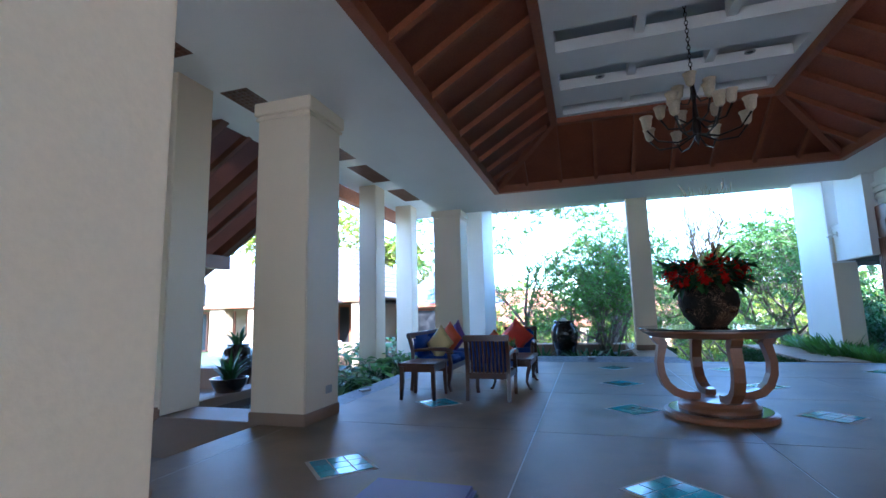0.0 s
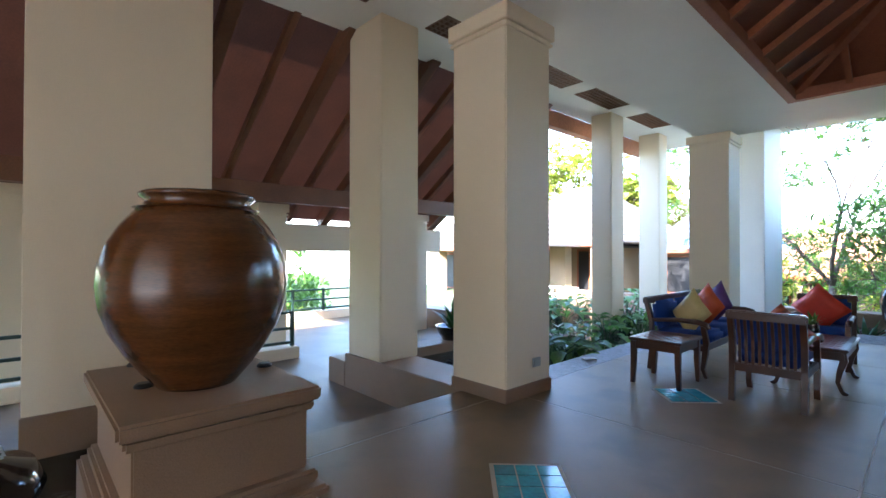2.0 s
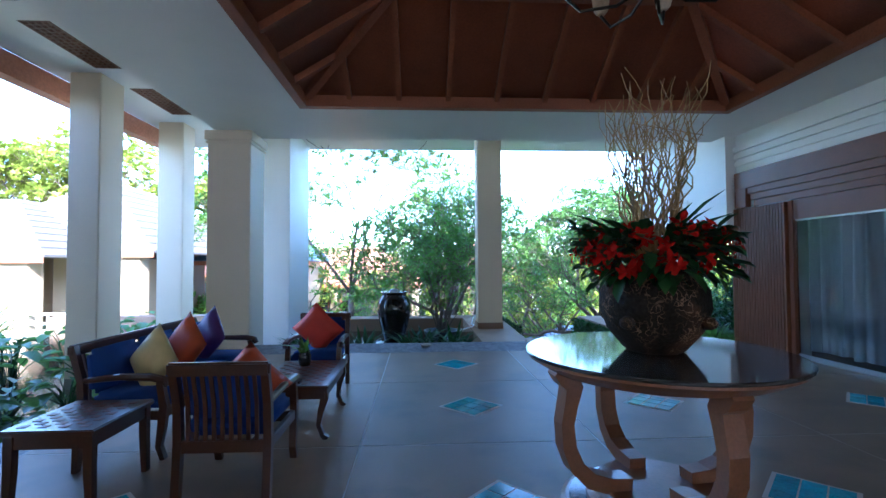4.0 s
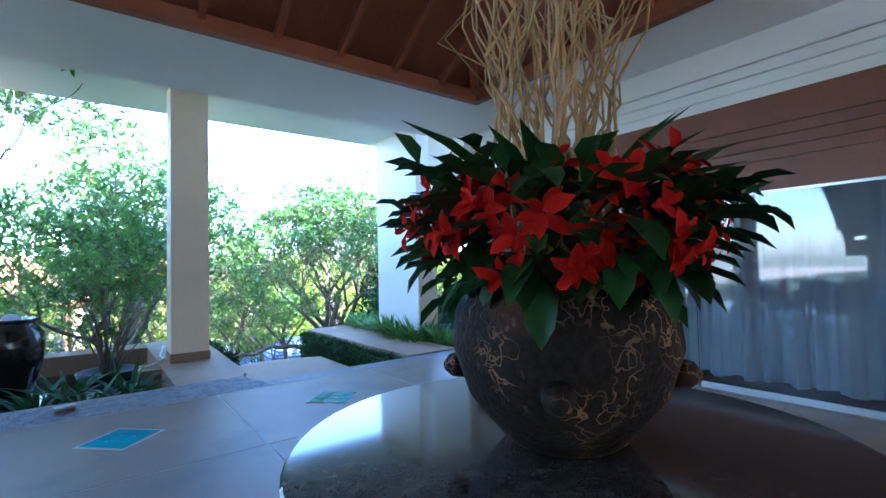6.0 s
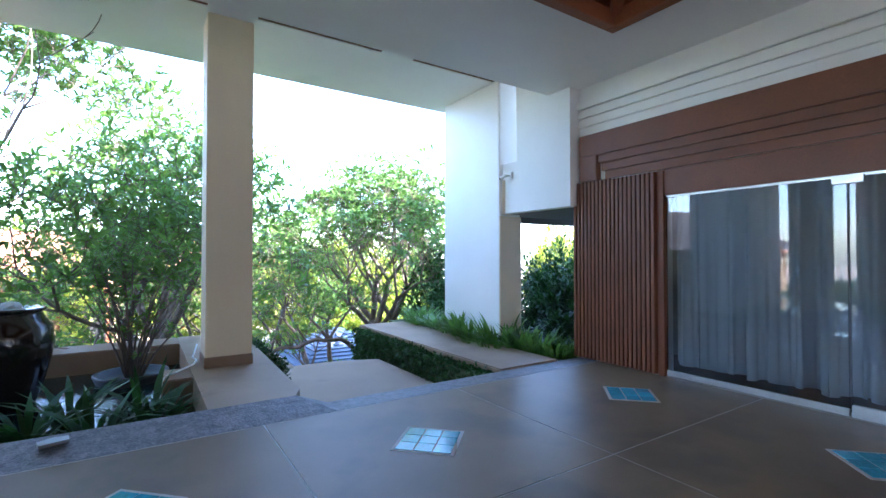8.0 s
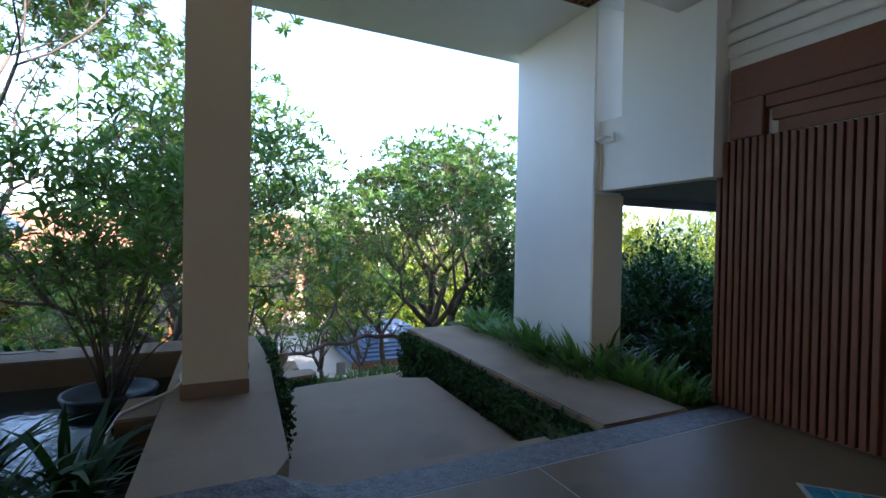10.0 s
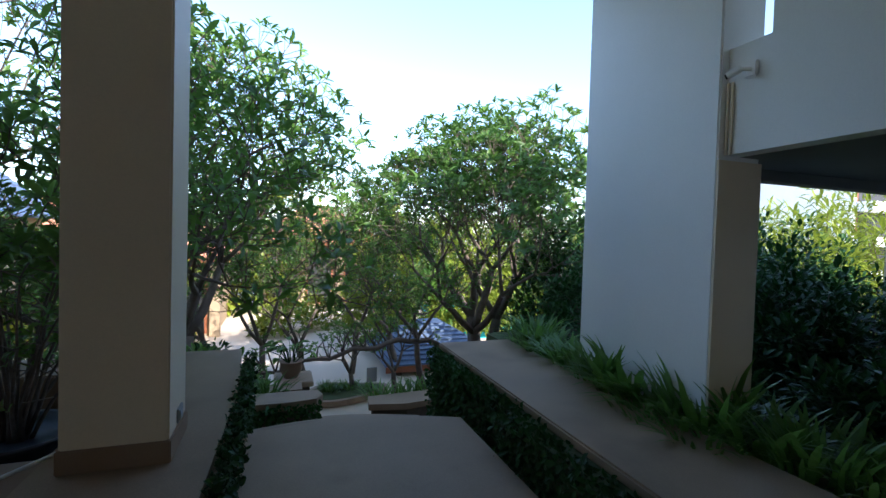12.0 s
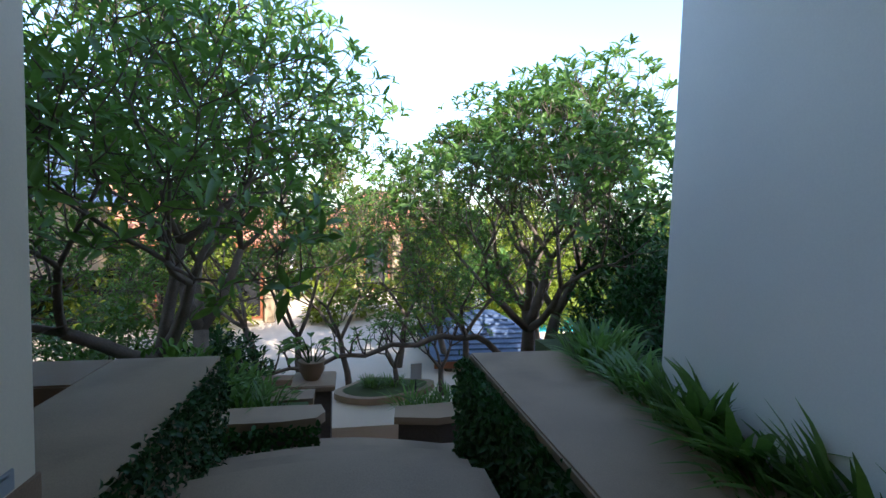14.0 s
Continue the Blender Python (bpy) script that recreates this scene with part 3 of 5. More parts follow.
curtain(9.05, 10.78, XE + 0.16)
curtain(7.1, 9.08, XE + 0.19)
curtain(4.65, 7.15, XE + 0.16)
room = bmesh.new()
add_box(room, XE + 0.3, 11.5, 3.9, 4.0, 0, 2.7)
add_box(room, XE + 0.3, 11.5, 11.4, 11.5, 0, 2.7)
add_box(room, 11.5, 11.6, 3.9, 11.5, 0, 2.7)
add_box(room, XE + 0.3, 11.6, 3.9, 11.5, 2.7, 2.8)
structure("wall_inner_room", room, M_DARK, "plain dim plaster room behind the curtains")
# Dark boarding colour gives the dimness seen below the curtains.
structure("floor_inner_room", box(XE + 0.2, 11.6, 3.9, 11.5, -0.3, 0.0), M_WOODB, "inner room floor, dark-toned for the unlit room")
# closing wall behind the walk, added out of view to block low southern sky
structure("wall_south", box(-40, 45, -24.4, -24.0, -0.6, 7.0), M_WALL, "unseen wall added to block low southern sky")
# Added wall at the gallery's south end, keeps daylight off its floor.
structure("wall_gallery_end", box(-8.4, -2.3, -4.4, -4.1, -0.6, 4.7), M_WALL, "unseen wall added to darken the gallery")
# Slab added out of view; lessens sun and sky coming in from the south.
structure("ceiling_south_shade", box(-2.3, 14.0, -10.4, -4.02, SOFF, SOFF + 0.3), M_WHITE, "unseen white slab added to cut light from the south")
structure("pavement_forecourt", box(-2.25, 45.0, -46.0, -4.0, -0.6, -0.01), M_ASPH, "sunlit paved forecourt")
column("column_south", 6.35, XE, -1.4, -0.68, 0, SOFF, "cream painted square column with moulded cap and stone base")
column("column_south_west", -2.36, XW, -1.4, -0.68, 0, SOFF, "cream painted square column with moulded cap and stone base")

# upper wall with the security camera, north of the door wall
structure("wall_bridge", box(6.87, 7.03, 12.062, 13.488, 2.12, 2.94), M_WHITE, "white upper wall bridging over the side garden")
structure("wall_bridge_upper", box(6.87, 7.03, 12.062, 13.16, 2.94, ZN), M_WHITE, "white upper wall with a slot left open beside the pier")
structure("wall_bridge_end", box(7.03, XE + 0.29, 12.062, 12.20, 2.12, ZN), M_WHITE, "white return of the bridging wall")
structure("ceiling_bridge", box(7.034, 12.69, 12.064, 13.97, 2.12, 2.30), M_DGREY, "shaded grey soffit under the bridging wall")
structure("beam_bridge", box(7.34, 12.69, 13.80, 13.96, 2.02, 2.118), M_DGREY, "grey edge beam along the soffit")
structure("wall_garden_east", box(12.7, 12.95, 12.07, 15.35, -0.6, 4.6), M_WALL, "cream wall closing the side garden")
structure("wall_east_wing", box(XE + 0.3, 13.0, 11.62, 12.06, -0.6, ZN), M_WHITE, "white end wall of the east wing")

for x, y in TILES:
    tile_diamond(x, y)

# ---- ground, ponds, deck, steps ----
PLZ = -3.2
R = 260
# garden ground round the building: a sheet with a lower plaza to the north
ground = structure("ground", box(-R, R, 22.0, R, PLZ - 0.5, PLZ - 0.02), M_PAVE, "pale paved lower plaza and far ground")
structure("ground_upper", box(-R, -2.3, -R, 22.0, -4.0, -0.62), M_GRASS, "planted garden soil round the gallery")
structure("ground_south", box(-2.3, R, -R, -4.2, -4.0, -0.64), M_GRASS, "planted garden soil")
structure("ground_east", box(7.6, R, -4.2, 19.0, -4.0, -0.45), M_GRASS, "planted garden soil beside the hall")
slope = prism([(12.05, -0.5), (12.05, -4.0), (23.0, -4.0), (23.0, PLZ - 0.02), (17.0, -1.2)], -2.3, 2.45)
slope.transform(Matrix(((0, 0, 1, 0), (1, 0, 0, 0), (0, 1, 0, 0), (0, 0, 0, 1))))
structure("ground_slope", slope, M_GRASS, "shaded planted bank below the hall")


def pond(name, x0, x1, y0, y1, z, label):
    structure("water" if name == "w" else "water_" + name, box(x0, x1, y0, y1, z - 0.3, z), M_WATER, label)


pond("north", -1.39, 2.37, 12.145, 15.75, -0.22, "still dark pond water with reflections")
pond("west", -9.0, -2.25, 10.0, 17.5, -0.25, "dark lily pond water beside the hall")
pond("west_arm", -4.56, -2.25, 5.9, 10.0, -0.25, "dark lily pond water beside the hall")
pond("east", 7.6, 16.0, 12.1, 18.0, -0.40, "dark garden pond behind the pier")
structure("kerb_north", box(-1.6, 2.37, 15.75, 16.40, -1.5, DECK, 0.015), M_STONE, "tan stone pond coping")
structure("pavement_deck", prism([(2.37, 12.14), (3.12, 12.14), (3.22, 12.35), (3.30, 15.0), (3.22, 16.40), (2.37, 16.40)], -2.5, DECK), M_STEP, "washed sandstone deck round the slim column")
structure("kerb_deck", box(2.08, 2.37, 13.5, 14.05, -0.35, 0.07, 0.012), M_STONE, "dark stone spill block on the pond edge")
# landing and steps going down to the plaza
levels = [(-0.17, 12.05, 12.45), (-0.36, 12.45, 15.10), (-0.53, 15.10, 15.55), (-0.70, 15.55, 16.0), (-0.87, 16.0, 16.5)]
for i, (z, y0, y1) in enumerate(levels):
    n = 10
    xa, xb = 3.27 - 0.05 * max(0, i - 1), 5.32
    bow = 0.0 if i < 1 else 0.22
    pts = [(xa, y0), (xb, y0)]
    pts += [(xb + (xa - xb) * k / n, y1 + bow * math.sin(math.pi * k / n) - (0.12 * (1 - k / n) if i else 0)) for k in range(n + 1)]
    structure("step", prism(pts, -4.5, z - 0.0004 * i), M_STEP, "broad washed sandstone step")
for i in range(14):
    structure("step", box(2.5, 7.2, 16.3 + i * 0.34, 16.3 + (i + 1) * 0.34 + 0.02, -4.5, -0.87 - 0.165 * (i + 1)), M_STEP, "broad washed sandstone step")
# right hedge wall with coping
# Soil-dark colour stands for the shade between the ivy leaves.
structure("wall_hedge", prism([(5.32, 12.06), (6.62, 12.06), (6.62, 16.5), (5.58, 16.5), (5.46, 14.3)], -3.0, -0.06), M_GRASS, "planter wall coloured dark for shade behind the ivy")
structure("kerb_coping", box(5.60, 6.62, 12.06, 16.5, -0.06, 0.02, 0.015), M_STEP, "broad sandstone coping of the planter wall")
# lower gallery floor and plinths on the west side
structure("floor_gallery", box(-7.6, -2.25, -4.0, 5.3, -0.9, -0.45), M_FLOOR, "lower gallery floor of washed sandstone")
structure("floor_gallery_west", box(-7.6, -5.0, 5.3, 9.9, -0.9, -0.45), M_FLOOR, "lower gallery floor of washed sandstone")
structure("wall_plinth", box(-4.55, -2.25, 5.28, 5.9, -0.9, 0.02, 0.01), M_STONE, "low stone plinth wall between pond and gallery")
structure("wall_plinth_west", box(-5.0, -4.55, 5.28, 9.9, -0.9, -0.10, 0.01), M_STONE, "low stone pond wall")
structure("wall_pond_cross", box(-9.0, -4.9, 9.6, 10.1, -0.9, 0.02, 0.01), M_STONE, "low stone planter wall across the pond")
structure("wall_pond_strip", box(-4.9, -3.4, 8.6, 9.3, -0.6, -0.05, 0.01), M_STONE, "low stone stepping wall in the pond")
structure("wall_pond_far", box(-9.0, -2.3, 17.3, 17.7, -0.9, 0.05, 0.01), M_STONE, "tan pond end wall")

# gallery roof and its west edge
gal = thing("gallery_roof", "sloped dark timber gallery roof with heavy rafters", "roof", kind="structure")
ZA, ZB, XA, XB = 4.62, 2.38, -4.38, -7.75


def slope_z(x):
    return ZA + (ZB - ZA) * (x - XA) / (XB - XA)


bm = bmesh.new()
vs = [bm.verts.new(p) for p in ((XA, -6, ZA + 0.1), (XA, 10.0, ZA + 0.1), (XB - 0.5, 10.0, slope_z(XB - 0.5) + 0.1), (XB - 0.5, -6, slope_z(XB - 0.5) + 0.1))]
bm.faces.new(vs)
bmesh.ops.solidify(bm, geom=bm.faces[:], thickness=-0.08)
part("boarding", bm, M_WOODB, gal)
for k in range(21):
    y = -5.35 + 0.76 * k
    w, h = (0.17, 0.22) if k % 2 == 0 else (0.09, 0.12)
    if y < 10.0:
        beam_between((XA, y, ZA + 0.06 - h / 2), (XB - 0.4, y, slope_z(XB - 0.4) + 0.06 - h / 2), w, h, M_WOODD, gal, "rafter")
beam_between((XA, 9.95, ZA + 0.0), (XB - 0.5, 9.95, slope_z(XB - 0.5) + 0.0), 0.09, 0.34, M_WOODD, gal, "verge_board")
part("eaves_beam", box(-7.2, -7.0, -6, 10.0, 2.34, 2.66), M_WOODD, gal)
structure("wall_gallery_lintel", box(-7.9, -7.62, -6, 9.9, 1.46, 2.0), M_WALL, "cream lintel along the gallery's outer edge")
for y in (-5.4, -1.8, 1.7, 5.22, 8.82):
    column("column_gallery", -8.02, -7.50, y, y + 0.53, -0.55, 1.46, "short cream gallery column under the lintel", cap=False, base=0.1)
    column("pilaster", -8.015, -7.505, y + 0.005, y + 0.525, 1.46, 2.36, "cream stub pilaster above the lintel", cap=True, base=0)
structure("kerb_gallery", box(-6.98, -6.66, -6, 5.62, -0.9, -0.25, 0.01), M_WALL, "cream kerb along the gallery edge")
structure("floor_walkway", box(-10.8, -7.602, 5.62, 9.4, -0.9, -0.452), M_FLOOR, "side walkway floor of washed sandstone")
# Hidden slab added behind the lintel to shade the walkway floor.
structure("ceiling_walkway", box(-11.2, -7.902, 5.0, 9.6, 1.84, 1.99), M_WOODD, "hidden timber slab added to shade the side walkway")
structure("kerb_walkway", box(-11.1, -10.8, 4.6, 9.4, -0.9, -0.22, 0.01), M_WALL, "cream kerb along the side walkway")


def railing(x0, y0, y1, z):
    r = thing("railing", "dark green painted metal railing on the gallery edge", "railing", (x0, y0, z), group="gallery railings")
    n = max(2, round((y1 - y0) / 0.9))
    for zz in (0.07, 0.32, 0.60):
        part("rail", box(-0.025, 0.025, 0, y1 - y0, zz - 0.022, zz + 0.022), M_DGREEN, r)
    for i in range(n + 1):
        yy = (y1 - y0) * i / n
        part("post", box(-0.03, 0.03, yy - 0.03, yy + 0.03, 0, 0.63), M_DGREEN, r)


for a, b in ((-2.98, -0.3), (-0.2, 2.6), (2.7, 5.55)):
    railing(-6.82, a, b, -0.252)
railing(-10.95, 4.7, 9.3, -0.222)

# ---- things: hall furniture ----
def leg_path(h, bow, n=8):
    return [(bow * math.sin(math.pi * k / n) * (1 - k / n) * 1.4 + (0.035 if k == 0 else 0), h * k / n) for k in range(n + 1)]


def cushion_bm(w, h, t, n=9):
    """A puffed square cushion standing in the xz plane with pinched corners."""
    bm = bmesh.new()
    for side in (-1, 1):
        g = []
        for i in range(n):
            row = []
            for j in range(n):
                u, v = 2 * i / (n - 1) - 1, 2 * j / (n - 1) - 1
                p = max(0.0, (1 - u ** 4) * (1 - v ** 4)) ** 0.5
                k = 1 - 0.07 * (1 - abs(u * v)) * max(u * u, v * v)
                row.append(bm.verts.new((u * w / 2 * k, side * p * t / 2, v * h / 2 * k)))
            g.append(row)
        for i in range(n - 1):
            for j in range(n - 1):
                f = (g[i][j], g[i + 1][j], g[i + 1][j + 1], g[i][j + 1])
                bm.faces.new(f if side < 0 else f[::-1])
    bmesh.ops.remove_doubles(bm, verts=bm.verts, dist=0.0005)
    return bm


def throw_cushion(mat, label, at, rx, ry, rz, size=0.42):
    ob = link_bm("cushion", cushion_bm(size, size, 0.15), mat, True)
    ob.matrix_basis = pose(*at, rx, ry, rz)
    return tagged(ob, label, "cushion", "scatter cushions")


def seat_unit(name, label, category, at, rz, width, depth=0.68, back_h=0.86, slats=9, seats=1):
    """A timber seat that faces +y in its own space, with a slatted back, arms and navy cushions."""
    c = thing(name, label, category, at, rz)
    w, d = width / 2, depth / 2
    for sx in (-1, 1):
        part("back_leg", ribbon_solid([(-0.03, 0), (-0.012, 0.18), (0, 0.36), (-0.01, 0.6), (-0.08, back_h)], 0.05, 0.05), M_TEAK, c).matrix_basis = pose(sx * (w - 0.03), -d + 0.06, 0, 0, 0, 90)
        part("front_leg", ribbon_solid([(0.035, 0), (0.0, 0.10), (0.02, 0.25), (0.035, 0.40), (0.0, 0.60)], 0.05, [0.035, 0.04, 0.055, 0.06, 0.045]), M_TEAK, c).matrix_basis = pose(sx * (w - 0.03), d - 0.05, 0, 0, 0, 90)
        arm = tube([(sx * (w - 0.03), -d + 0.05, 0.60), (sx * (w - 0.02), 0, 0.63), (sx * (w - 0.01), d - 0.10, 0.625), (sx * (w - 0.01), d + 0.0, 0.60), (sx * (w - 0.01), d + 0.02, 0.56)], [0.022, 0.027, 0.032, 0.034, 0.025], 8)
        part("armrest", arm, M_TEAK, c)
        part("side_rail", box(sx * (w - 0.03) - 0.018, sx * (w - 0.03) + 0.018, -d + 0.05, d - 0.05, 0.30, 0.37, 0.005), M_TEAK, c)
    part("front_rail", box(-w + 0.03, w - 0.03, d - 0.07, d - 0.035, 0.29, 0.37, 0.005), M_TEAK, c)
    part("back_rail", box(-w + 0.03, w - 0.03, -d + 0.04, -d + 0.075, 0.29, 0.37, 0.005), M_TEAK, c)
    top = box(-w - 0.005, w + 0.005, -d - 0.045, -d + 0.005, back_h - 0.07, back_h + 0.015, 0.012)
    part("top_rail", top, M_TEAK, c)
    n = slats * seats
    for i in range(n):
        x = -w + 0.07 + (width - 0.14) * (i + 0.5) / n
        part("back_slat", ribbon_solid([(0.0, 0.37), (-0.01, 0.6), (-0.065, back_h - 0.05)], 0.024, 0.014), M_TEAK, c).matrix_basis = pose(x, -d + 0.045, 0, 0, 0, 90)
    sw = (width - 0.10) / seats
    for i in range(seats):
        x0 = -w + 0.05 + sw * i
        part("seat_cushion", box(x0 + 0.004, x0 + sw - 0.004, -d + 0.10, d - 0.01, 0.37, 0.50, 0.035), M_BLUE, c, "thick navy blue seat cushion", True)
        b = box(x0 + 0.004, x0 + sw - 0.004, -0.05, 0.05, 0.0, back_h - 0.52, 0.04)
        part("back_cushion", b, M_BLUE, c, "navy blue back cushion", True).matrix_basis = pose(0, -d + 0.115, 0.49, 6, 0, 0)
    return c


def low_table(name, label, at, sx, sy, h, cab=False):
    t = thing(name, label, "table", at)
    part("tabletop", box(-sx / 2, sx / 2, -sy / 2, sy / 2, h - 0.035, h, 0.008), M_TEAK, t)
    inset = bmesh.new()
    nx, ny = max(4, int(sx / 0.07)), max(4, int(sy / 0.07))
    for i in range(nx):
        for j in range(ny):
            if (i + j) % 2 == 0:
                ax, ay = -sx / 2 + 0.06 + (sx - 0.12) * i / nx, -sy / 2 + 0.06 + (sy - 0.12) * j / ny
                add_box(inset, ax, ax + (sx - 0.12) / nx * 0.8, ay, ay + (sy - 0.12) / ny * 0.8, h - 0.004, h + 0.003)
    part("lattice_inlay", inset, M_WOODL, t, "woven lattice inlay")
    part("apron", box(-sx / 2 + 0.03, sx / 2 - 0.03, -sy / 2 + 0.03, sy / 2 - 0.03, h - 0.12, h - 0.035, 0.005), M_TEAK, t)
    for a in (-1, 1):
        for b in (-1, 1):
            if cab:
                p = ribbon_solid([(0.05, 0.0), (0.015, 0.03), (-0.02, 0.12), (0.0, 0.24), (0.03, h - 0.12), (0.02, h - 0.04)], 0.05, [0.05, 0.035, 0.035, 0.05, 0.065, 0.06])
                part("leg", p, M_TEAK, t).matrix_basis = pose(a * (sx / 2 - 0.07), b * (sy / 2 - 0.06), 0, 0, 0, 0 if a > 0 else 180)
            else:
                p = ribbon_solid([(0.012, 0.0), (0, h * 0.5), (0, h - 0.04)], 0.05, [0.036, 0.05, 0.055])
                part("leg", p, M_TEAK, t).matrix_basis = pose(a * (sx / 2 - 0.045), b * (sy / 2 - 0.045), 0, 0, 0, 0 if a > 0 else 180)
    return t


low_table("side_table", "dark teak side table with a woven lattice top", (-0.96, 7.18, 0), 0.55, 0.64, 0.50)
low_table("coffee_table", "dark teak coffee table with curved cabriole legs", (0.16, 8.45, 0), 0.66, 1.05, 0.46, True)
seat_unit("armchair", "dark teak armchair with slatted back and navy cushions", "armchair", (0.01, 7.30, 0), 0, 0.62)
seat_unit("armchair", "dark teak armchair with navy cushions behind the coffee table", "armchair", (0.08, 9.50, 0), 180, 0.62)
seat_unit("sofa", "dark teak sofa with navy cushions beside the side table", "sofa", (-1.02, 8.58, 0), -90, 1.92, seats=3, slats=5)
throw_cushion(M_CREAM, "pale yellow silk scatter cushion on the sofa", (-0.97, 7.98, 0.69), -16, 40, -38, 0.44)
throw_cushion(M_ORANGE, "orange silk scatter cushion on the sofa", (-0.97, 8.50, 0.72), -16, 38, -42, 0.46)
throw_cushion(M_PURPLE, "purple silk scatter cushion on the sofa", (-1.0, 9.05, 0.73), -16, 45, -50, 0.46)
throw_cushion(M_RED, "red silk scatter cushion on the armchair", (0.06, 9.50, 0.72), 16, 45, 0, 0.46)
throw_cushion(M_ORANGE, "orange silk scatter cushion on the armchair", (0.06, 7.30, 0.64), -16, 45, 0, 0.42)

vs_ = thing("table_vase", "small dark glazed vase on the coffee table", "vase", (0.10, 8.72, 0.463))
part("vessel", lathe([(0.0, 0.0), (0.05, 0.0), (0.065, 0.05), (0.06, 0.11), (0.045, 0.14), (0.05, 0.15), (0.04, 0.15), (0.0, 0.12)], 20), M_BLACKJAR, vs_, "", True)

# round table with curved legs
TBX, TBY = 2.645, 6.655
rt = thing("round_table", "large round honey timber table with four curved legs", "table", (TBX, TBY, 0))
part("base_disc", lathe([(0, 0), (0.54, 0), (0.55, 0.02), (0.55, 0.055), (0.52, 0.075), (0.0, 0.075)], 48), M_TABLE, rt, "", False)
part("base_block", lathe([(0.40, 0.07), (0.40, 0.12), (0.36, 0.15), (0.34, 0.19), (0.0, 0.19)], 48), M_TABLE, rt)
part("base_inlay", lathe([(0.0, 0.078), (0.50, 0.078), (0.50, 0.083), (0.0, 0.083)], 48), M_GRAN, rt, "polished granite ring")
part("top_frame", lathe([(0.0, 0.86), (0.62, 0.86), (0.695, 0.90), (0.735, 0.925), (0.735, 0.94), (0.0, 0.94)], 64), M_TABLE, rt)
part("tabletop", lathe([(0.0, 0.942), (0.747, 0.942), (0.752, 0.948), (0.752, 0.956), (0.745, 0.962), (0.0, 0.962)], 64), M_GRAN, rt, "polished dark granite top")
leg = [(0.19, 0.21), (0.32, 0.22), (0.44, 0.26), (0.52, 0.34), (0.565, 0.45), (0.575, 0.58), (0.55, 0.70), (0.53, 0.78), (0.57, 0.84), (0.635, 0.875)]
for k in range(4):
    part("leg", ribbon_solid(leg, 0.11, [0.09, 0.09, 0.09, 0.085, 0.08, 0.075, 0.08, 0.10, 0.12, 0.05]), M_TABLE, rt).matrix_basis = pose(0, 0, 0, 0, 0, 7 + 90 * k)


# ---- foliage ----
def leaf_mesh(name, leaves, mat, width=0.3, fold=0.25, segs=2):
    """leaves: (base, direction, up, length). One joined mesh of folded, tapered leaves."""
    verts, faces = [], []
    for p, d, up, ln in leaves:
        d = d.normalized()
        s = d.cross(up)
        if s.length < 1e-4:
            s = d.orthogonal()
        s.normalize()
        n = s.cross(d)
        w = ln * width / 2
        i = len(verts)
        droop = -n * (ln * 0.16)
        m1, m2 = p + d * (ln * 0.38), p + d * (ln * 0.74) + droop * 0.45
        tip = p + d * ln + droop
        e = n * (w * fold * 2)
        verts += [p, m1, m1 + s * w + e, m1 - s * w + e, m2, m2 + s * w * 0.85 + e, m2 - s * w * 0.85 + e, tip]
        faces += [(i, i + 2, i + 1), (i, i + 1, i + 3), (i + 1, i + 2, i + 5, i + 4), (i + 1, i + 4, i + 6, i + 3), (i + 4, i + 5, i + 7), (i + 4, i + 7, i + 6)]
    me = bpy.data.meshes.new(name)
    me.from_pydata([tuple(v) for v in verts], [], faces)
    me.materials.append(mat)
    me.shade_smooth()
    return me


def rv(rng):
    while True:
        v = Vector((rng.uniform(-1, 1), rng.uniform(-1, 1), rng.uniform(-1, 1)))
        if 0.05 < v.length < 1:
            return v.normalized()


def whorl(rng, p, d, n, ln, leaves, open_=0.9):
    u = d.orthogonal().normalized()
    v = d.cross(u)
    a0 = rng.uniform(0, 6.28)
    for k in range(n):
        a = a0 + 6.283 * k / n + rng.uniform(-0.3, 0.3)
        o = open_ * rng.uniform(0.6, 1.25)
        w = (d * rng.uniform(0.25, 0.9) + (u * math.cos(a) + v * math.sin(a)) * o).normalized()
        leaves.append((p - d * rng.uniform(0, 0.08), w, d, ln * rng.uniform(0.7, 1.15)))


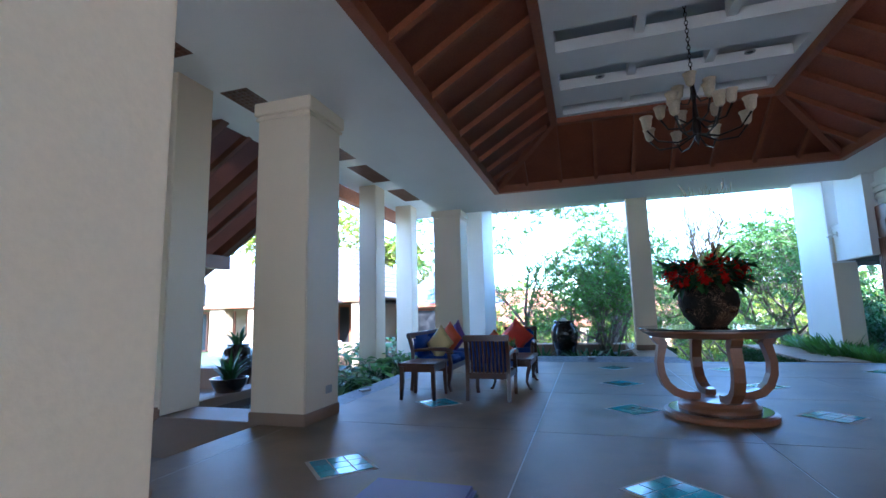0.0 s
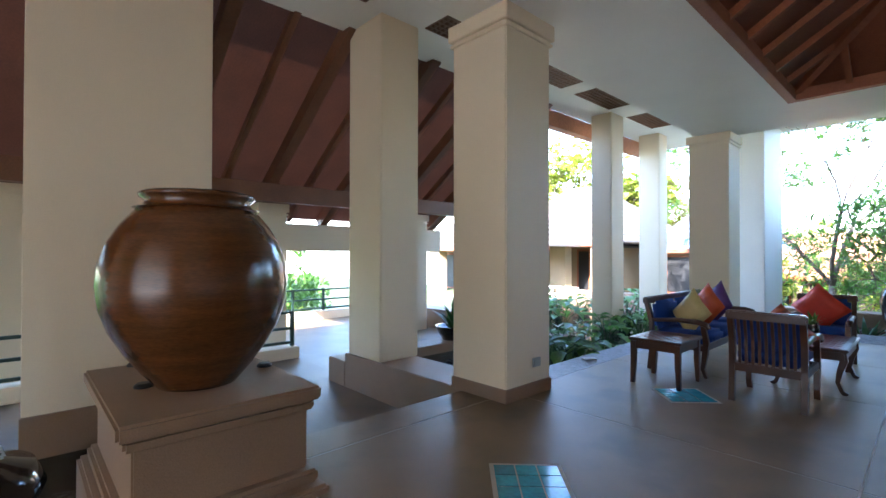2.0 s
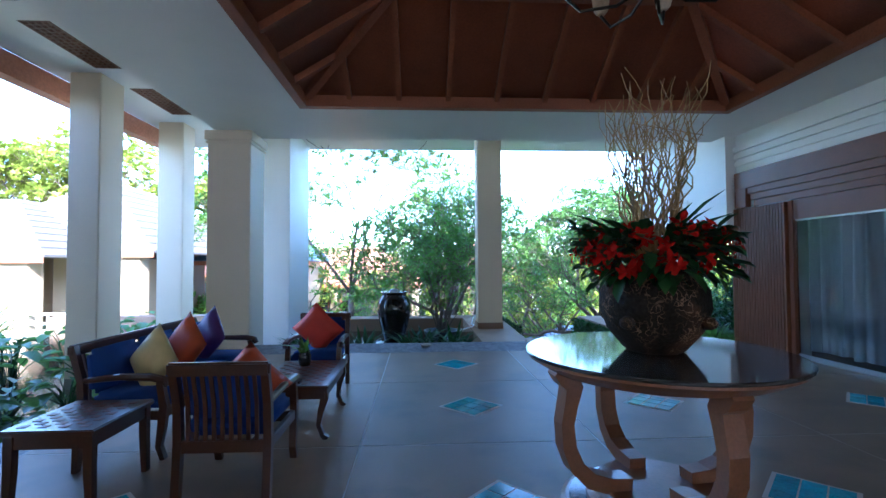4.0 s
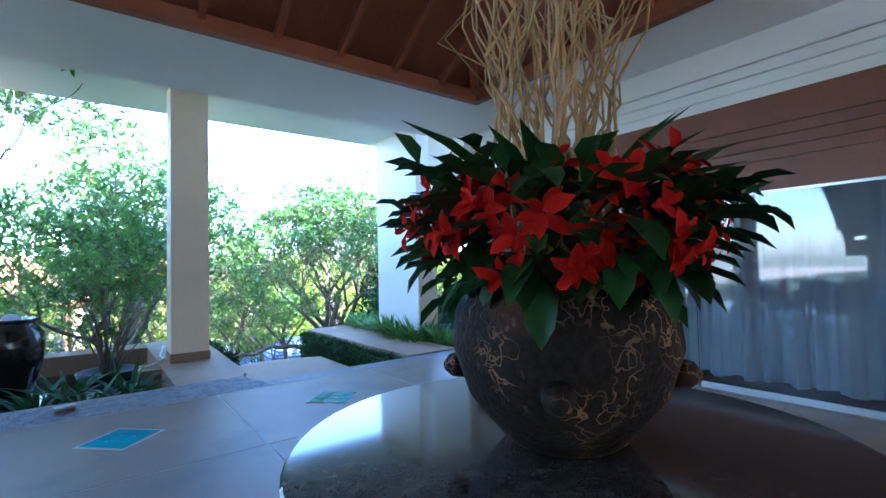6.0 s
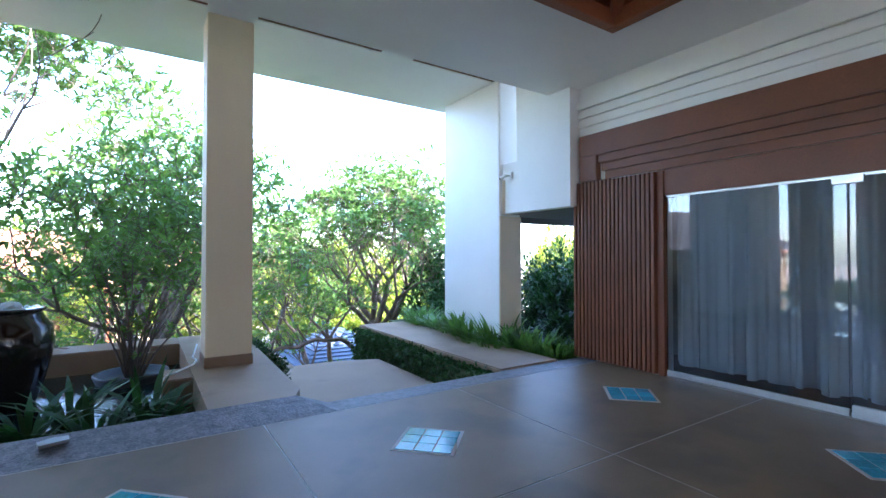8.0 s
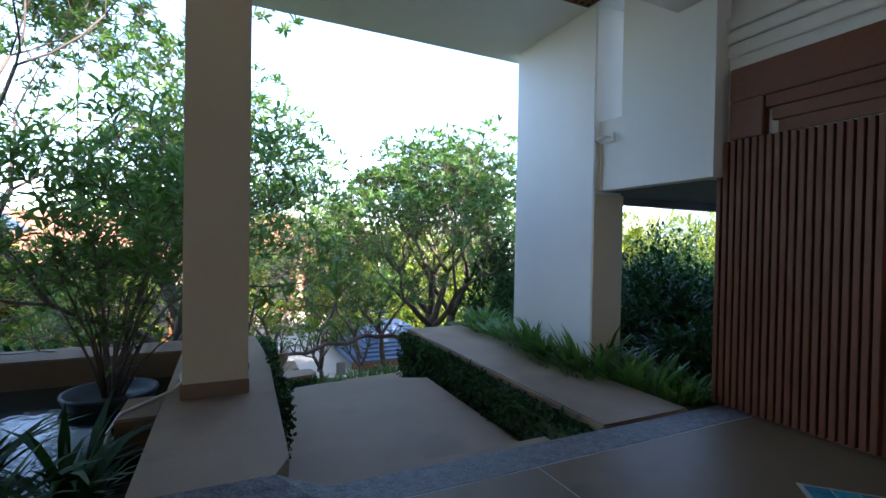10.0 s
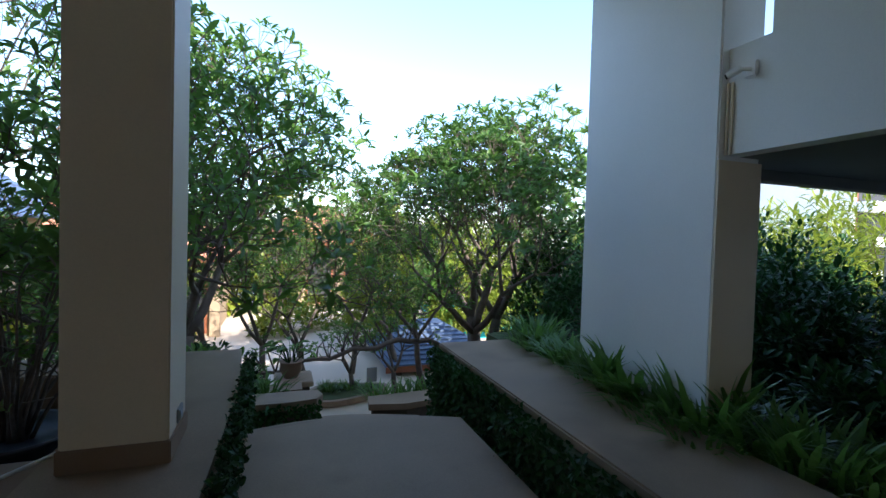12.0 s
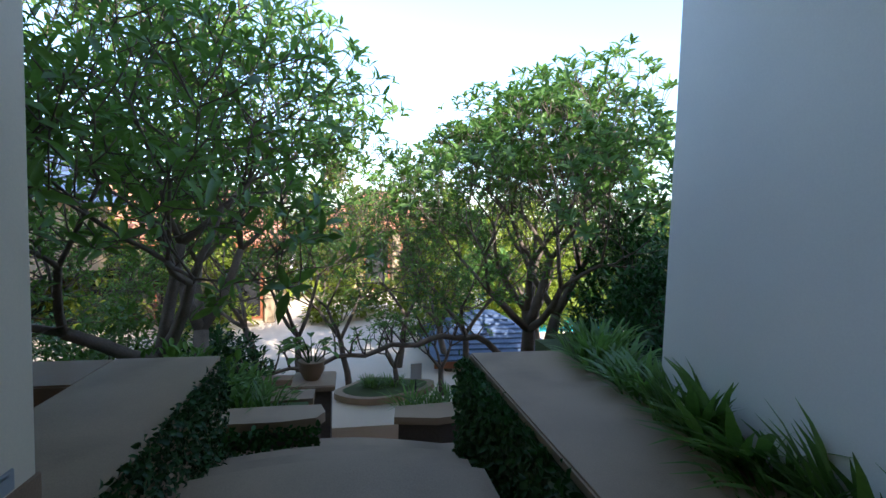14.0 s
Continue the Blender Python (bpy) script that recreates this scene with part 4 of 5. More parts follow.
def tree(name, label, at, seed, height=4.5, depth=6, lean=(0, 0), r0=0.14, spread=0.75, leaf=0.28, per=9, mat=M_LEAF, kids=(2, 3), trunks=1, first=0.30, width=0.3, trop=0.12, category="tree", side=0, bare=0.0):
    """A forked, leaning trunk with limbs; leaf rosettes sit on the twig ends."""
    rng = random.Random(seed)
    t = thing(name, label, category, at)
    bm = bmesh.new()
    leaves = []

    def grow(p, d, ln, r, lev):
        pts, rad = [p], [r]
        q = p.copy()
        dd = d.copy()
        for k in range(3):
            dd = (dd + rv(rng) * 0.16 + Vector((0, 0, trop))).normalized()
            q = q + dd * (ln / 3)
            pts.append(q.copy())
            rad.append(max(0.006, r * (1 - 0.28 * (k + 1) / 3)))
        tube(pts, rad, 6 if lev < 2 else 4, bm)
        if lev >= depth:
            if q.z > bare * height or rng.random() < 0.25:
                whorl(rng, q, (dd + Vector((0, 0, 0.5))).normalized(), per, leaf, leaves)
            return
        if lev == depth - 1 and q.z > bare * height:
            whorl(rng, pts[2], dd, max(3, per // 2), leaf, leaves)
        if 2 <= lev < depth - 2:
            for k in range(side):
                sd = (dd * 0.35 + rv(rng) + Vector((0, 0, -0.05))).normalized()
                grow(pts[1 + k % 2], sd, ln * rng.uniform(0.45, 0.75), rad[1] * 0.45, depth - 2)
        n = rng.randint(*kids) if lev else kids[1]
        a0 = rng.uniform(0, 6.28)
        u = dd.orthogonal().normalized()
        v = dd.cross(u)
        for k in range(n):
            a = a0 + 6.283 * k / n + rng.uniform(-0.5, 0.5)
            o = spread * rng.uniform(0.6, 1.3)
            nd = (dd + (u * math.cos(a) + v * math.sin(a)) * o).normalized()
            if nd.z < -0.25:
                nd.z = -0.1
            grow(q, nd, ln * rng.uniform(0.66, 0.88), rad[-1] * rng.uniform(0.66, 0.82), lev + 1)

    for k in range(trunks):
        a = 6.283 * k / max(1, trunks) + seed
        off = 0.18 if trunks > 1 else 0.0
        d = Vector((lean[0] + off * 2 * math.cos(a), lean[1] + off * 2 * math.sin(a), 1)).normalized()
        grow(Vector((off * 0.4 * math.cos(a), off * 0.4 * math.sin(a), -0.1)), d, height * first, r0, 0)
    part("trunk", bm, M_BARK, t, "", True)
    ob = new("crown", leaf_mesh("crown", leaves, mat, width))
    ob.parent = t
    return t


def clump(name, label, at, seed, n=40, ln=0.5, width=0.08, mat=M_LEAF, radius=0.12, out=0.9, category="plant", single=False):
    """A tuft of arching strap leaves."""
    rng = random.Random(seed)
    verts, faces, shared = [], [], []
    t = thing(name, label, category, at, group="tufts of strap leaves")
    for k in range(n if not single else 6):
        a = rng.uniform(0, 6.283) if not single else 0.0
        r = radius * math.sqrt(rng.random()) if not single else 0.0
        p = Vector((r * math.cos(a), r * math.sin(a), 0))
        d = Vector((math.cos(a), math.sin(a), 0))
        s = Vector((-math.sin(a), math.cos(a), 0))
        l = ln * rng.uniform(0.6, 1.15)
        o = out * rng.uniform(0.35, 1.2)
        if single:
            verts, faces = [], []
        i = len(verts)
        for q in range(5):
            f = q / 4
            c = p + d * (l * o * f * (0.5 + 0.5 * f)) + Vector((0, 0, l * (f - o * 0.55 * f * f)))
            w = l * width * (0.7 + 0.6 * f if f < 0.5 else 1.9 * (1.02 - f)) / 2
            verts += [c + s * w, c - s * w]
        for q in range(4):
            faces.append((i + 2 * q, i + 2 * q + 1, i + 2 * q + 3, i + 2 * q + 2))
        if single or k == n - 1:
            me = bpy.data.meshes.new("leaf")
            me.from_pydata([tuple(v) for v in verts], [], faces)
            me.materials.append(mat)
            shared.append(me)
    if not single:
        ob = new("foliage", shared[0])
        ob.parent = t
        tagged(ob, kind="stuff")
        return t
    for k in range(n):
        ob = new("leaf", shared[k % 6])
        ob.parent = t
        a, r = rng.uniform(0, 6.283), radius * math.sqrt(rng.random())
        sc = rng.uniform(0.75, 1.15)
        ob.matrix_basis = pose(r * math.cos(a), r * math.sin(a), 0, 0, 0, math.degrees(a) + rng.uniform(-25, 25)) @ Matrix.Diagonal((sc, sc, sc, 1))
    return t


def bush(name, label, at, size, seed, n=900, leaf=0.12, mat=M_LEAF, width=0.45, category="shrub", kind="", low=0.0):
    """A ragged mound of leaves over thin stems."""
    rng = random.Random(seed)
    leaves = []
    stems = bmesh.new()
    m = max(8, n // 45)
    for k in range(m):
        v = rv(rng)
        v.z = low + (1 - low) * abs(v.z)
        c = Vector((v.x * size[0], v.y * size[1], v.z * size[2])) * rng.uniform(0.55, 1.0)
        tube([(c.x * 0.15, c.y * 0.15, 0), (c.x * 0.6, c.y * 0.6, c.z * 0.6), tuple(c)], [0.014, 0.010, 0.004], 4, stems)
        rr = 0.30 * min(size[0], size[2])
        for j in range(n // m):
            o = rv(rng)
            p = c + o * rr * rng.uniform(0.1, 1)
            if p.z > 0.0:
                leaves.append((p, (o + Vector((0, 0, 0.35)) + rv(rng) * 0.5), Vector((0, 0, 1)), leaf * rng.uniform(0.6, 1.3)))
    t = thing(name, label, category, at, kind=kind)
    tagged(part("twiggy_base", stems, M_BARK, t), kind="stuff")
    ob = new("foliage", leaf_mesh("foliage", leaves, mat, width))
    ob.parent = t
    return t


# ---- flower pot on the round table ----
fp = thing("flower_pot", "rough dark stone pot with pale crackle on the round table", "pot", (TBX, TBY, 0.962))
part("vessel", lathe([(0.0, 0.0), (0.15, 0.0), (0.175, 0.02), (0.265, 0.13), (0.308, 0.26), (0.298, 0.36), (0.25, 0.44), (0.215, 0.47), (0.22, 0.50), (0.19, 0.505), (0.19, 0.45), (0.0, 0.42)], 48), M_POT, fp, "", True)
for k in range(4):
    a = k * 1.571 + 2.2
    part("lug", tube([(0.28 * math.cos(a), 0.28 * math.sin(a), 0.19), (0.325 * math.cos(a), 0.325 * math.sin(a), 0.185), (0.345 * math.cos(a), 0.345 * math.sin(a), 0.18)], [0.04, 0.034, 0.014], 10), M_POT, fp, "", True)
fl = thing("poinsettia_arrangement", "red poinsettias with dark leaves and curly willow twigs", "flowers", (TBX, TBY, 0.962 + 0.44))
rng = random.Random(5)
for k in range(56):
    tw = bmesh.new()
    a = rng.uniform(0, 6.283)
    p = Vector((0.08 * math.cos(a), 0.08 * math.sin(a), 0.0))
    d = Vector((0.24 * math.cos(a) * rng.random(), 0.24 * math.sin(a) * rng.random(), 1)).normalized()
    pts, ln = [p], rng.uniform(0.75, 1.22)
    ph, am = rng.uniform(0, 6.28), rng.uniform(0.015, 0.035)
    for j in range(1, 15):
        q = p + d * (ln * j / 14) + Vector((am * math.sin(ph + j * 1.3), am * math.cos(ph * 2 + j * 1.1), 0))
        pts.append(q)
    tube(pts, [0.007 * (1 - j / 20) for j in range(15)], 4, tw)
    if k % 2 == 0:
        b0 = pts[8]
        tube([b0, b0 + Vector((rng.uniform(-0.1, 0.1), rng.uniform(-0.1, 0.1), 0.12)), b0 + Vector((rng.uniform(-0.16, 0.16), rng.uniform(-0.16, 0.16), 0.28)), b0 + Vector((rng.uniform(-0.16, 0.16), rng.uniform(-0.16, 0.16), 0.42))], [0.004, 0.004, 0.003, 0.002], 4, tw)
    part("willow_twig", tw, M_TWIG, fl, "pale curly willow twig")
green = []
for k in range(420):
    a, e = rng.uniform(0, 6.283), rng.uniform(-0.75, 0.5)
    d = Vector((math.cos(a) * math.cos(e), math.sin(a) * math.cos(e), math.sin(e)))
    r = rng.uniform(0.2, 0.40)
    green.append((Vector((d.x * r, d.y * r, 0.14 + d.z * r * 0.7)), d + rv(rng) * 0.5, Vector((0, 0, 1)), rng.uniform(0.09, 0.16)))
for k in range(12):
    a = rng.uniform(0, 6.283)
    d = Vector((math.cos(a), math.sin(a), rng.uniform(-0.1, 0.35)))
    for j in range(7):
        green.append((Vector((0, 0, 0.15)) + d.normalized() * (0.22 + 0.04 * j), d + rv(rng) * 0.7, Vector((0, 0, 1)), 0.10))
for k in range(10):
    a = rng.uniform(0, 6.283)
    green.append((Vector((0.2 * math.cos(a), 0.2 * math.sin(a), 0.02)), Vector((math.cos(a) * 0.7, math.sin(a) * 0.7, -0.9)), Vector((math.cos(a), math.sin(a), 0.4)), 0.13))
for k in range(18):
    a, e = rng.uniform(0, 6.283), rng.uniform(0.1, 1.1)
    d = Vector((math.cos(a) * math.cos(e), math.sin(a) * math.cos(e), math.sin(e)))
    frond = leaf_mesh("frond", [(Vector((d.x * 0.12, d.y * 0.12, 0.14)), d, Vector((0, 0, 1)), rng.uniform(0.34, 0.48))], M_LEAFD, 0.12)
    ob = new("frond", frond)
    ob.parent = fl
ob = new("foliage", leaf_mesh("foliage", green, M_LEAFD, 0.48))
ob.parent = fl
for k in range(74):
    a, e = 6.283 * (k * 0.618 % 1), rng.uniform(-0.5, 0.75)
    d = Vector((math.cos(a) * math.cos(e), math.sin(a) * math.cos(e), math.sin(e))).normalized()
    rr = rng.uniform(0.38, 0.46)
    c = Vector((d.x * rr, d.y * rr, 0.13 + d.z * 0.26))
    pet = []
    whorl(rng, c, d, 6, 0.066, pet, 1.5)
    whorl(rng, c + d * 0.012, d, 4, 0.036, pet, 1.0)
    ob = new("flower", leaf_mesh("flower", pet, M_PETAL, 0.48))
    ob.parent = fl

# ---- big brown jar on its pedestal ----
PX, PY = -2.11, 2.77
ped = thing("pedestal", "tan sandstone pedestal with moulded cornice and base", "pedestal", (PX, PY, -0.45))
part("base", box(-0.73, 0.75, -0.55, 0.52, 0, 0.50, 0.02), M_STONE, ped)
part("base_moulding", box(-0.67, 0.69, -0.50, 0.48, 0.50, 0.58, 0.02), M_STONE, ped)
part("body", box(-0.61, 0.63, -0.45, 0.43, 0.58, 0.93, 0.01), M_STONE, ped)
part("cornice", box(-0.65, 0.67, -0.49, 0.46, 0.93, 0.99, 0.015), M_STONE, ped)
part("top", box(-0.69, 0.70, -0.52, 0.49, 0.99, 1.07, 0.015), M_STONE, ped)
jar = thing("storage_jar", "huge glossy brown glazed jar standing on the pedestal", "jar", (-2.0, 2.74, 0.62))
JS = 0.88
part("vessel", lathe([(r_ * JS, z_ * JS) for r_, z_ in ((0.0, 0.0), (0.245, 0.0), (0.262, 0.02), (0.34, 0.11), (0.44, 0.25), (0.52, 0.39), (0.57, 0.54), (0.587, 0.68), (0.575, 0.82), (0.53, 0.96), (0.46, 1.08), (0.39, 1.165), (0.345, 1.21), (0.325, 1.24), (0.36, 1.27), (0.365, 1.29), (0.34, 1.305), (0.29, 1.30), (0.28, 1.2), (0.0, 1.1))], 64), M_JAR, jar, "", True)
part("shoulder_ridge", lathe([(0.375 * JS, 1.185 * JS), (0.395 * JS, 1.195 * JS), (0.36 * JS, 1.205 * JS)], 64), M_JAR, jar)
for dx, dy in ((0.0, 0.42), (0.02, -0.30), (-0.62, 0.40), (-0.62, -0.24)):
    u = thing("uplight", "small black disc uplight on the pedestal", "lamp", (PX + dx, PY + dy, 0.62), group="pedestal uplights")
    part("body", lathe([(0.0, 0.0), (0.05, 0.0), (0.05, 0.012), (0.035, 0.025), (0.0, 0.025)], 16), M_BLACK, u)

# fountain basin with a bubbling dark jar
structure("water_fountain", box(-4.22, -2.3, -1.6, 3.3, -0.45, -0.38), M_WATER, "black still water of the fountain basin")
structure("kerb_fountain", box(-4.4, -2.3, 3.3, 3.55, -0.45, -0.30, 0.01), M_STONE, "tan stone basin kerb")
fj = thing("fountain_jar", "wet black glazed fountain jar in the basin", "fountain", (-2.95, 1.62, -0.38))
part("vessel", lathe([(0.0, 0.0), (0.22, 0.0), (0.40, 0.15), (0.46, 0.30), (0.40, 0.44), (0.24, 0.50), (0.24, 0.53), (0.0, 0.53)], 40), M_BLACKJAR, fj, "", True)


def froth(r, z0, h):
    bm = lathe([(0.0, z0 - 0.02), (r * 1.45, z0), (r * 1.2, z0 + 0.15 * h), (r * 1.08, z0 + 0.35 * h), (r, z0 + 0.6 * h), (r * 0.8, z0 + 0.8 * h), (r * 0.42, z0 + 0.95 * h), (0.0, z0 + h)], 40)
    bmesh.ops.subdivide_edges(bm, edges=bm.edges[:], cuts=2, use_grid_fill=True)
    for v in bm.verts:
        d = Vector((v.co.x, v.co.y, 0.0))
        v.co += (d.normalized() if d.length > 0 else Vector((0, 0, 1))) * (r * 0.28 * noise.noise(v.co * (2.4 / r) * Vector((1, 1, 0.4)).length * 0.5) + r * 0.2 * noise.noise(v.co * (7 / r)))
    return bm


fo = froth(0.17, 0.51, 0.55)
part("water_jet", fo, M_FOAM, fj, "white frothing water", True)

# purple topped stool by the entrance
st = thing("luggage_stool", "purple vinyl topped stool with black edge on the hall floor", "stool", (0.60, 2.62, 0), 0)
part("top", box(-0.27, 0.22, -0.30, 0.28, 0.40, 0.44, 0.018), M_LUG, st)
part("edge", box(-0.275, 0.225, -0.305, 0.285, 0.385, 0.41, 0.01), M_BLACK, st)
for a in (-0.22, 0.18):
    for b in (-0.25, 0.24):
        part("leg", box(a - 0.02, a + 0.02, b - 0.02, b + 0.02, 0, 0.39, 0.004), M_BLACK, st)

# chandelier
ch = thing("chandelier", "dark bronze chandelier with cream glass bell shades", "chandelier", (2.72, 6.70, cz + 0.62))
DROP = 1.72
chain = bmesh.new()
z = 0.0
for k in range(25):
    lk = tube([(0.018 * math.cos(a), 0.0, -0.03 - 0.055 * k + 0.035 * math.sin(a)) if k % 2 else (0.0, 0.018 * math.cos(a), -0.03 - 0.055 * k + 0.035 * math.sin(a)) for a in [6.283 * i / 10 for i in range(11)]], 0.005, 5)
    me = bpy.data.meshes.new("tmp")
    lk.to_mesh(me)
    lk.free()
    chain.from_mesh(me)
    bpy.data.meshes.remove(me)
part("chain", chain, M_IRON, ch)
part("canopy", lathe([(0, 0.0), (0.07, 0.0), (0.06, -0.03), (0.0, -0.04)], 20), M_IRON, ch)
part("stem", lathe([(r_, z_ - 0.55) for r_, z_ in ((0.012, -0.82), (0.03, -0.86), (0.02, -0.92), (0.035, -1.02), (0.02, -1.12), (0.035, -1.3), (0.05, -1.45), (0.03, -1.58), (0.012, -1.62), (0.0, -1.68))], 16), M_IRON, ch, "", True)
for tier, (n, rad, zz, za) in enumerate(((3, 0.20, -1.53, -1.57), (6, 0.38, -1.77, -1.87), (8, 0.57, -1.97, -2.07))):
    for k in range(n):
        a = 6.283 * (k + 0.5 * tier) / n + 0.2
        ca, sa = math.cos(a), math.sin(a)
        arm = part("arm", tube([(0.02 * ca, 0.02 * sa, za), (rad * 0.4 * ca, rad * 0.4 * sa, za - 0.09), (rad * 0.8 * ca, rad * 0.8 * sa, za - 0.06), (rad * ca, rad * sa, zz - 0.02)], [0.012, 0.011, 0.01, 0.012], 6), M_IRON, ch)
        sh = part("shade", lathe([(0.025, -0.01), (0.05, 0.02), (0.058, 0.07), (0.062, 0.11), (0.078, 0.145), (0.074, 0.145), (0.057, 0.10), (0.045, 0.03), (0.02, 0.0)], 14), M_SHADE, arm, "cream glass bell shade", True)
        sh.matrix_basis = pose(rad * ca, rad * sa, zz)

for x, y in ((1.75, 5.55), (3.75, 5.55), (1.75, 7.85), (3.75, 7.85)):
    dl = thing("downlight", "small round recessed downlight in the white coffer", "lamp", (x, y, cz + 0.05), group="coffer downlights")
    part("ring", lathe([(0.035, 0.0), (0.065, -0.004), (0.07, -0.010), (0.06, -0.014), (0.04, -0.012)], 20), M_GREY, dl)
    part("lens", lathe([(0.0, -0.002), (0.04, -0.002), (0.04, -0.006), (0.0, -0.006)], 16), M_BLACK, dl)

# small fittings
def outlet(name, label, at, rz):
    o = thing(name, label, "socket", at, rz)
    part("plate", box(-0.065, 0.065, 0.0, 0.012, -0.045, 0.045, 0.004), M_GREY, o)
    part("cover", box(-0.025, 0.055, 0.012, 0.02, -0.033, 0.033, 0.004), M_GREY, o)


outlet("wall_socket", "grey weatherproof socket on the column", (XW + 0.001, 5.72, 0.33), -90)
outlet("wall_socket", "grey weatherproof socket on the slim column", (3.031, 14.02, 0.28), -90)
cc = thing("security_camera", "white bullet security camera on a wall bracket", "camera", (6.866, 13.29, 2.72))
part("mount", box(-0.03, 0.0, -0.05, 0.05, -0.06, 0.06, 0.01), M_WHITE, cc)
part("arm", tube([(-0.02, 0.0, 0), (-0.09, 0.02, 0.0), (-0.11, 0.03, -0.01)], 0.016, 8), M_WHITE, cc)
part("body", tube([(-0.10, 0.02, 0.0), (-0.13, 0.10, -0.035)], [0.028, 0.026], 14), M_WHITE, cc)
part("lens", tube([(-0.1305, 0.101, -0.0355), (-0.134, 0.111, -0.039)], [0.02, 0.02], 14), M_BLACK, cc)
cd = thing("conduit", "cream cable conduit pipes on the wall edge", "pipe", (6.866, 13.40, 2.12))
for dy in (0.035, 0.07):
    part("pipe", tube([(-0.012, dy, 0.0), (-0.012, dy, 0.55)], 0.011, 8), M_WALL, cd)

# ---- pond plants, jar and bowls ----
nj = thing("pond_jar", "tall black glazed jar fountain standing in the pond", "jar", (0.68, 14.5, -0.25))
part("vessel", lathe([(0.0, 0.0), (0.20, 0.0), (0.25, 0.12), (0.34, 0.45), (0.385, 0.70), (0.36, 0.90), (0.28, 1.02), (0.27, 1.05), (0.31, 1.08), (0.30, 1.10), (0.24, 1.09), (0.0, 1.06)], 40), M_BLACKJAR, nj, "", True)
fo = froth(0.08, 1.08, 0.09)
part("water_jet", fo, M_FOAM, nj, "white bubbling water", True)
bw = thing("planter_bowl", "wide dark grey bowl planter standing in the pond", "planter", (1.78, 15.02, -0.41))
part("bowl", lathe([(0.0, 0.0), (0.30, 0.0), (0.37, 0.16), (0.41, 0.26), (0.425, 0.29), (0.42, 0.31), (0.38, 0.30), (0.36, 0.24), (0.0, 0.24)], 40), M_BOWL, bw, "", True)


def vase_shrub(name, label, at, seed, stems=24, height=1.65, reach=0.80, leaf=0.10, mat=M_LEAF):
    """Many thin stems that fan out from one foot, with leaf rosettes on the side twigs of their upper halves."""
    rng = random.Random(seed)
    t = thing(name, label, "shrub", at)
    leaves = []
    for k in range(stems):
        a, f = 6.283 * (k * 0.618 % 1) + rng.uniform(-0.2, 0.2), rng.random() ** 0.6
        r, h = reach * f, height * (1.0 - 0.35 * f * f) * rng.uniform(0.75, 1.05)
        pts = [Vector((0.10 * f * math.cos(a) + r * u ** 1.5 * math.cos(a), 0.10 * f * math.sin(a) + r * u ** 1.5 * math.sin(a), h * u)) + rv(rng) * 0.02 for u in (0.0, 0.2, 0.4, 0.6, 0.8, 1.0)]
        bm = tube(pts, [0.017, 0.015, 0.012, 0.010, 0.008, 0.005], 5)
        whorl(rng, pts[-1], Vector((0, 0, 1)), 6, leaf, leaves)
        for q in (2, 3, 4, 5):
            for w in range((0, 0, 1, 1, 2, 3)[q]):
                e = pts[q] + Vector((rng.uniform(-0.26, 0.26), rng.uniform(-0.26, 0.26), rng.uniform(0.02, 0.24)))
                tube([pts[q], (pts[q] + e) / 2 + rv(rng) * 0.02, e], [0.006, 0.005, 0.003], 4, bm)
                whorl(rng, e, ((e - pts[q]).normalized() + Vector((0, 0, 0.7))).normalized(), 5, leaf, leaves)
        part("stem", bm, M_BARK, t, "", True)
    ob = new("foliage", leaf_mesh("foliage", leaves, mat, 0.36))
    ob.parent = t
    return t


vase_shrub("potted_shrub", "leafy green shrub with many bare stems growing from the bowl", (1.78, 15.02, -0.18), 21)
for k, (x, y) in enumerate(((1.1, 12.75), (1.55, 12.55), (2.0, 12.6), (0.2, 12.5), (-0.3, 12.65), (-0.8, 12.5), (1.9, 12.95), (1.3, 13.2), (-1.1, 12.8))):
    clump("spider_lily", "dark green strap-leaved lily in the pond", (x, y + 0.12, -0.22), 100 + k, n=34, ln=0.62, width=0.10, radius=0.14, mat=M_LEAFD, single=True)
# tufts along the coping and the bed beside the pier
k = 0
for x, y, s in ((6.75, 16.3, .6), (6.7, 15.9, .6), (6.72, 15.5, .55), (6.68, 15.2, .6), (6.62, 14.7, .7), (6.6, 14.3, .75), (6.55, 13.9, .7), (6.62, 13.5, .75), (6.7, 13.1, .65), (6.75, 12.75, .55), (6.85, 12.45, .5), (7.2, 12.4, .5), (7.0, 16.6, .6), (6.35, 13.75, .4), (6.42, 13.3, .4)):
    clump("bed_tuft", "bright green strap-leaved tuft in the planting bed", (x + 0.14, y, -0.05), 200 + k, n=95, ln=s * 0.78, width=0.10, radius=0.27, mat=M_LEAF, single=True)
    k += 1
structure("ground_bed", box(6.62, 7.6, 12.1, 17.2, -1.5, -0.05), M_GRASS, "dark planting bed soil")
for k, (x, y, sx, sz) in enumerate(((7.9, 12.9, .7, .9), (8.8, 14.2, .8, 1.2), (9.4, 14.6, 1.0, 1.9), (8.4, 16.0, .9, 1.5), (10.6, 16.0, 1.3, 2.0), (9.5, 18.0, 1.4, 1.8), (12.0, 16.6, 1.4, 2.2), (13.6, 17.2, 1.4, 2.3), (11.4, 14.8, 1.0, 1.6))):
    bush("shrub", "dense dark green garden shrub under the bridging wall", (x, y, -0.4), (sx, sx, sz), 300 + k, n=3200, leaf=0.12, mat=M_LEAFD)
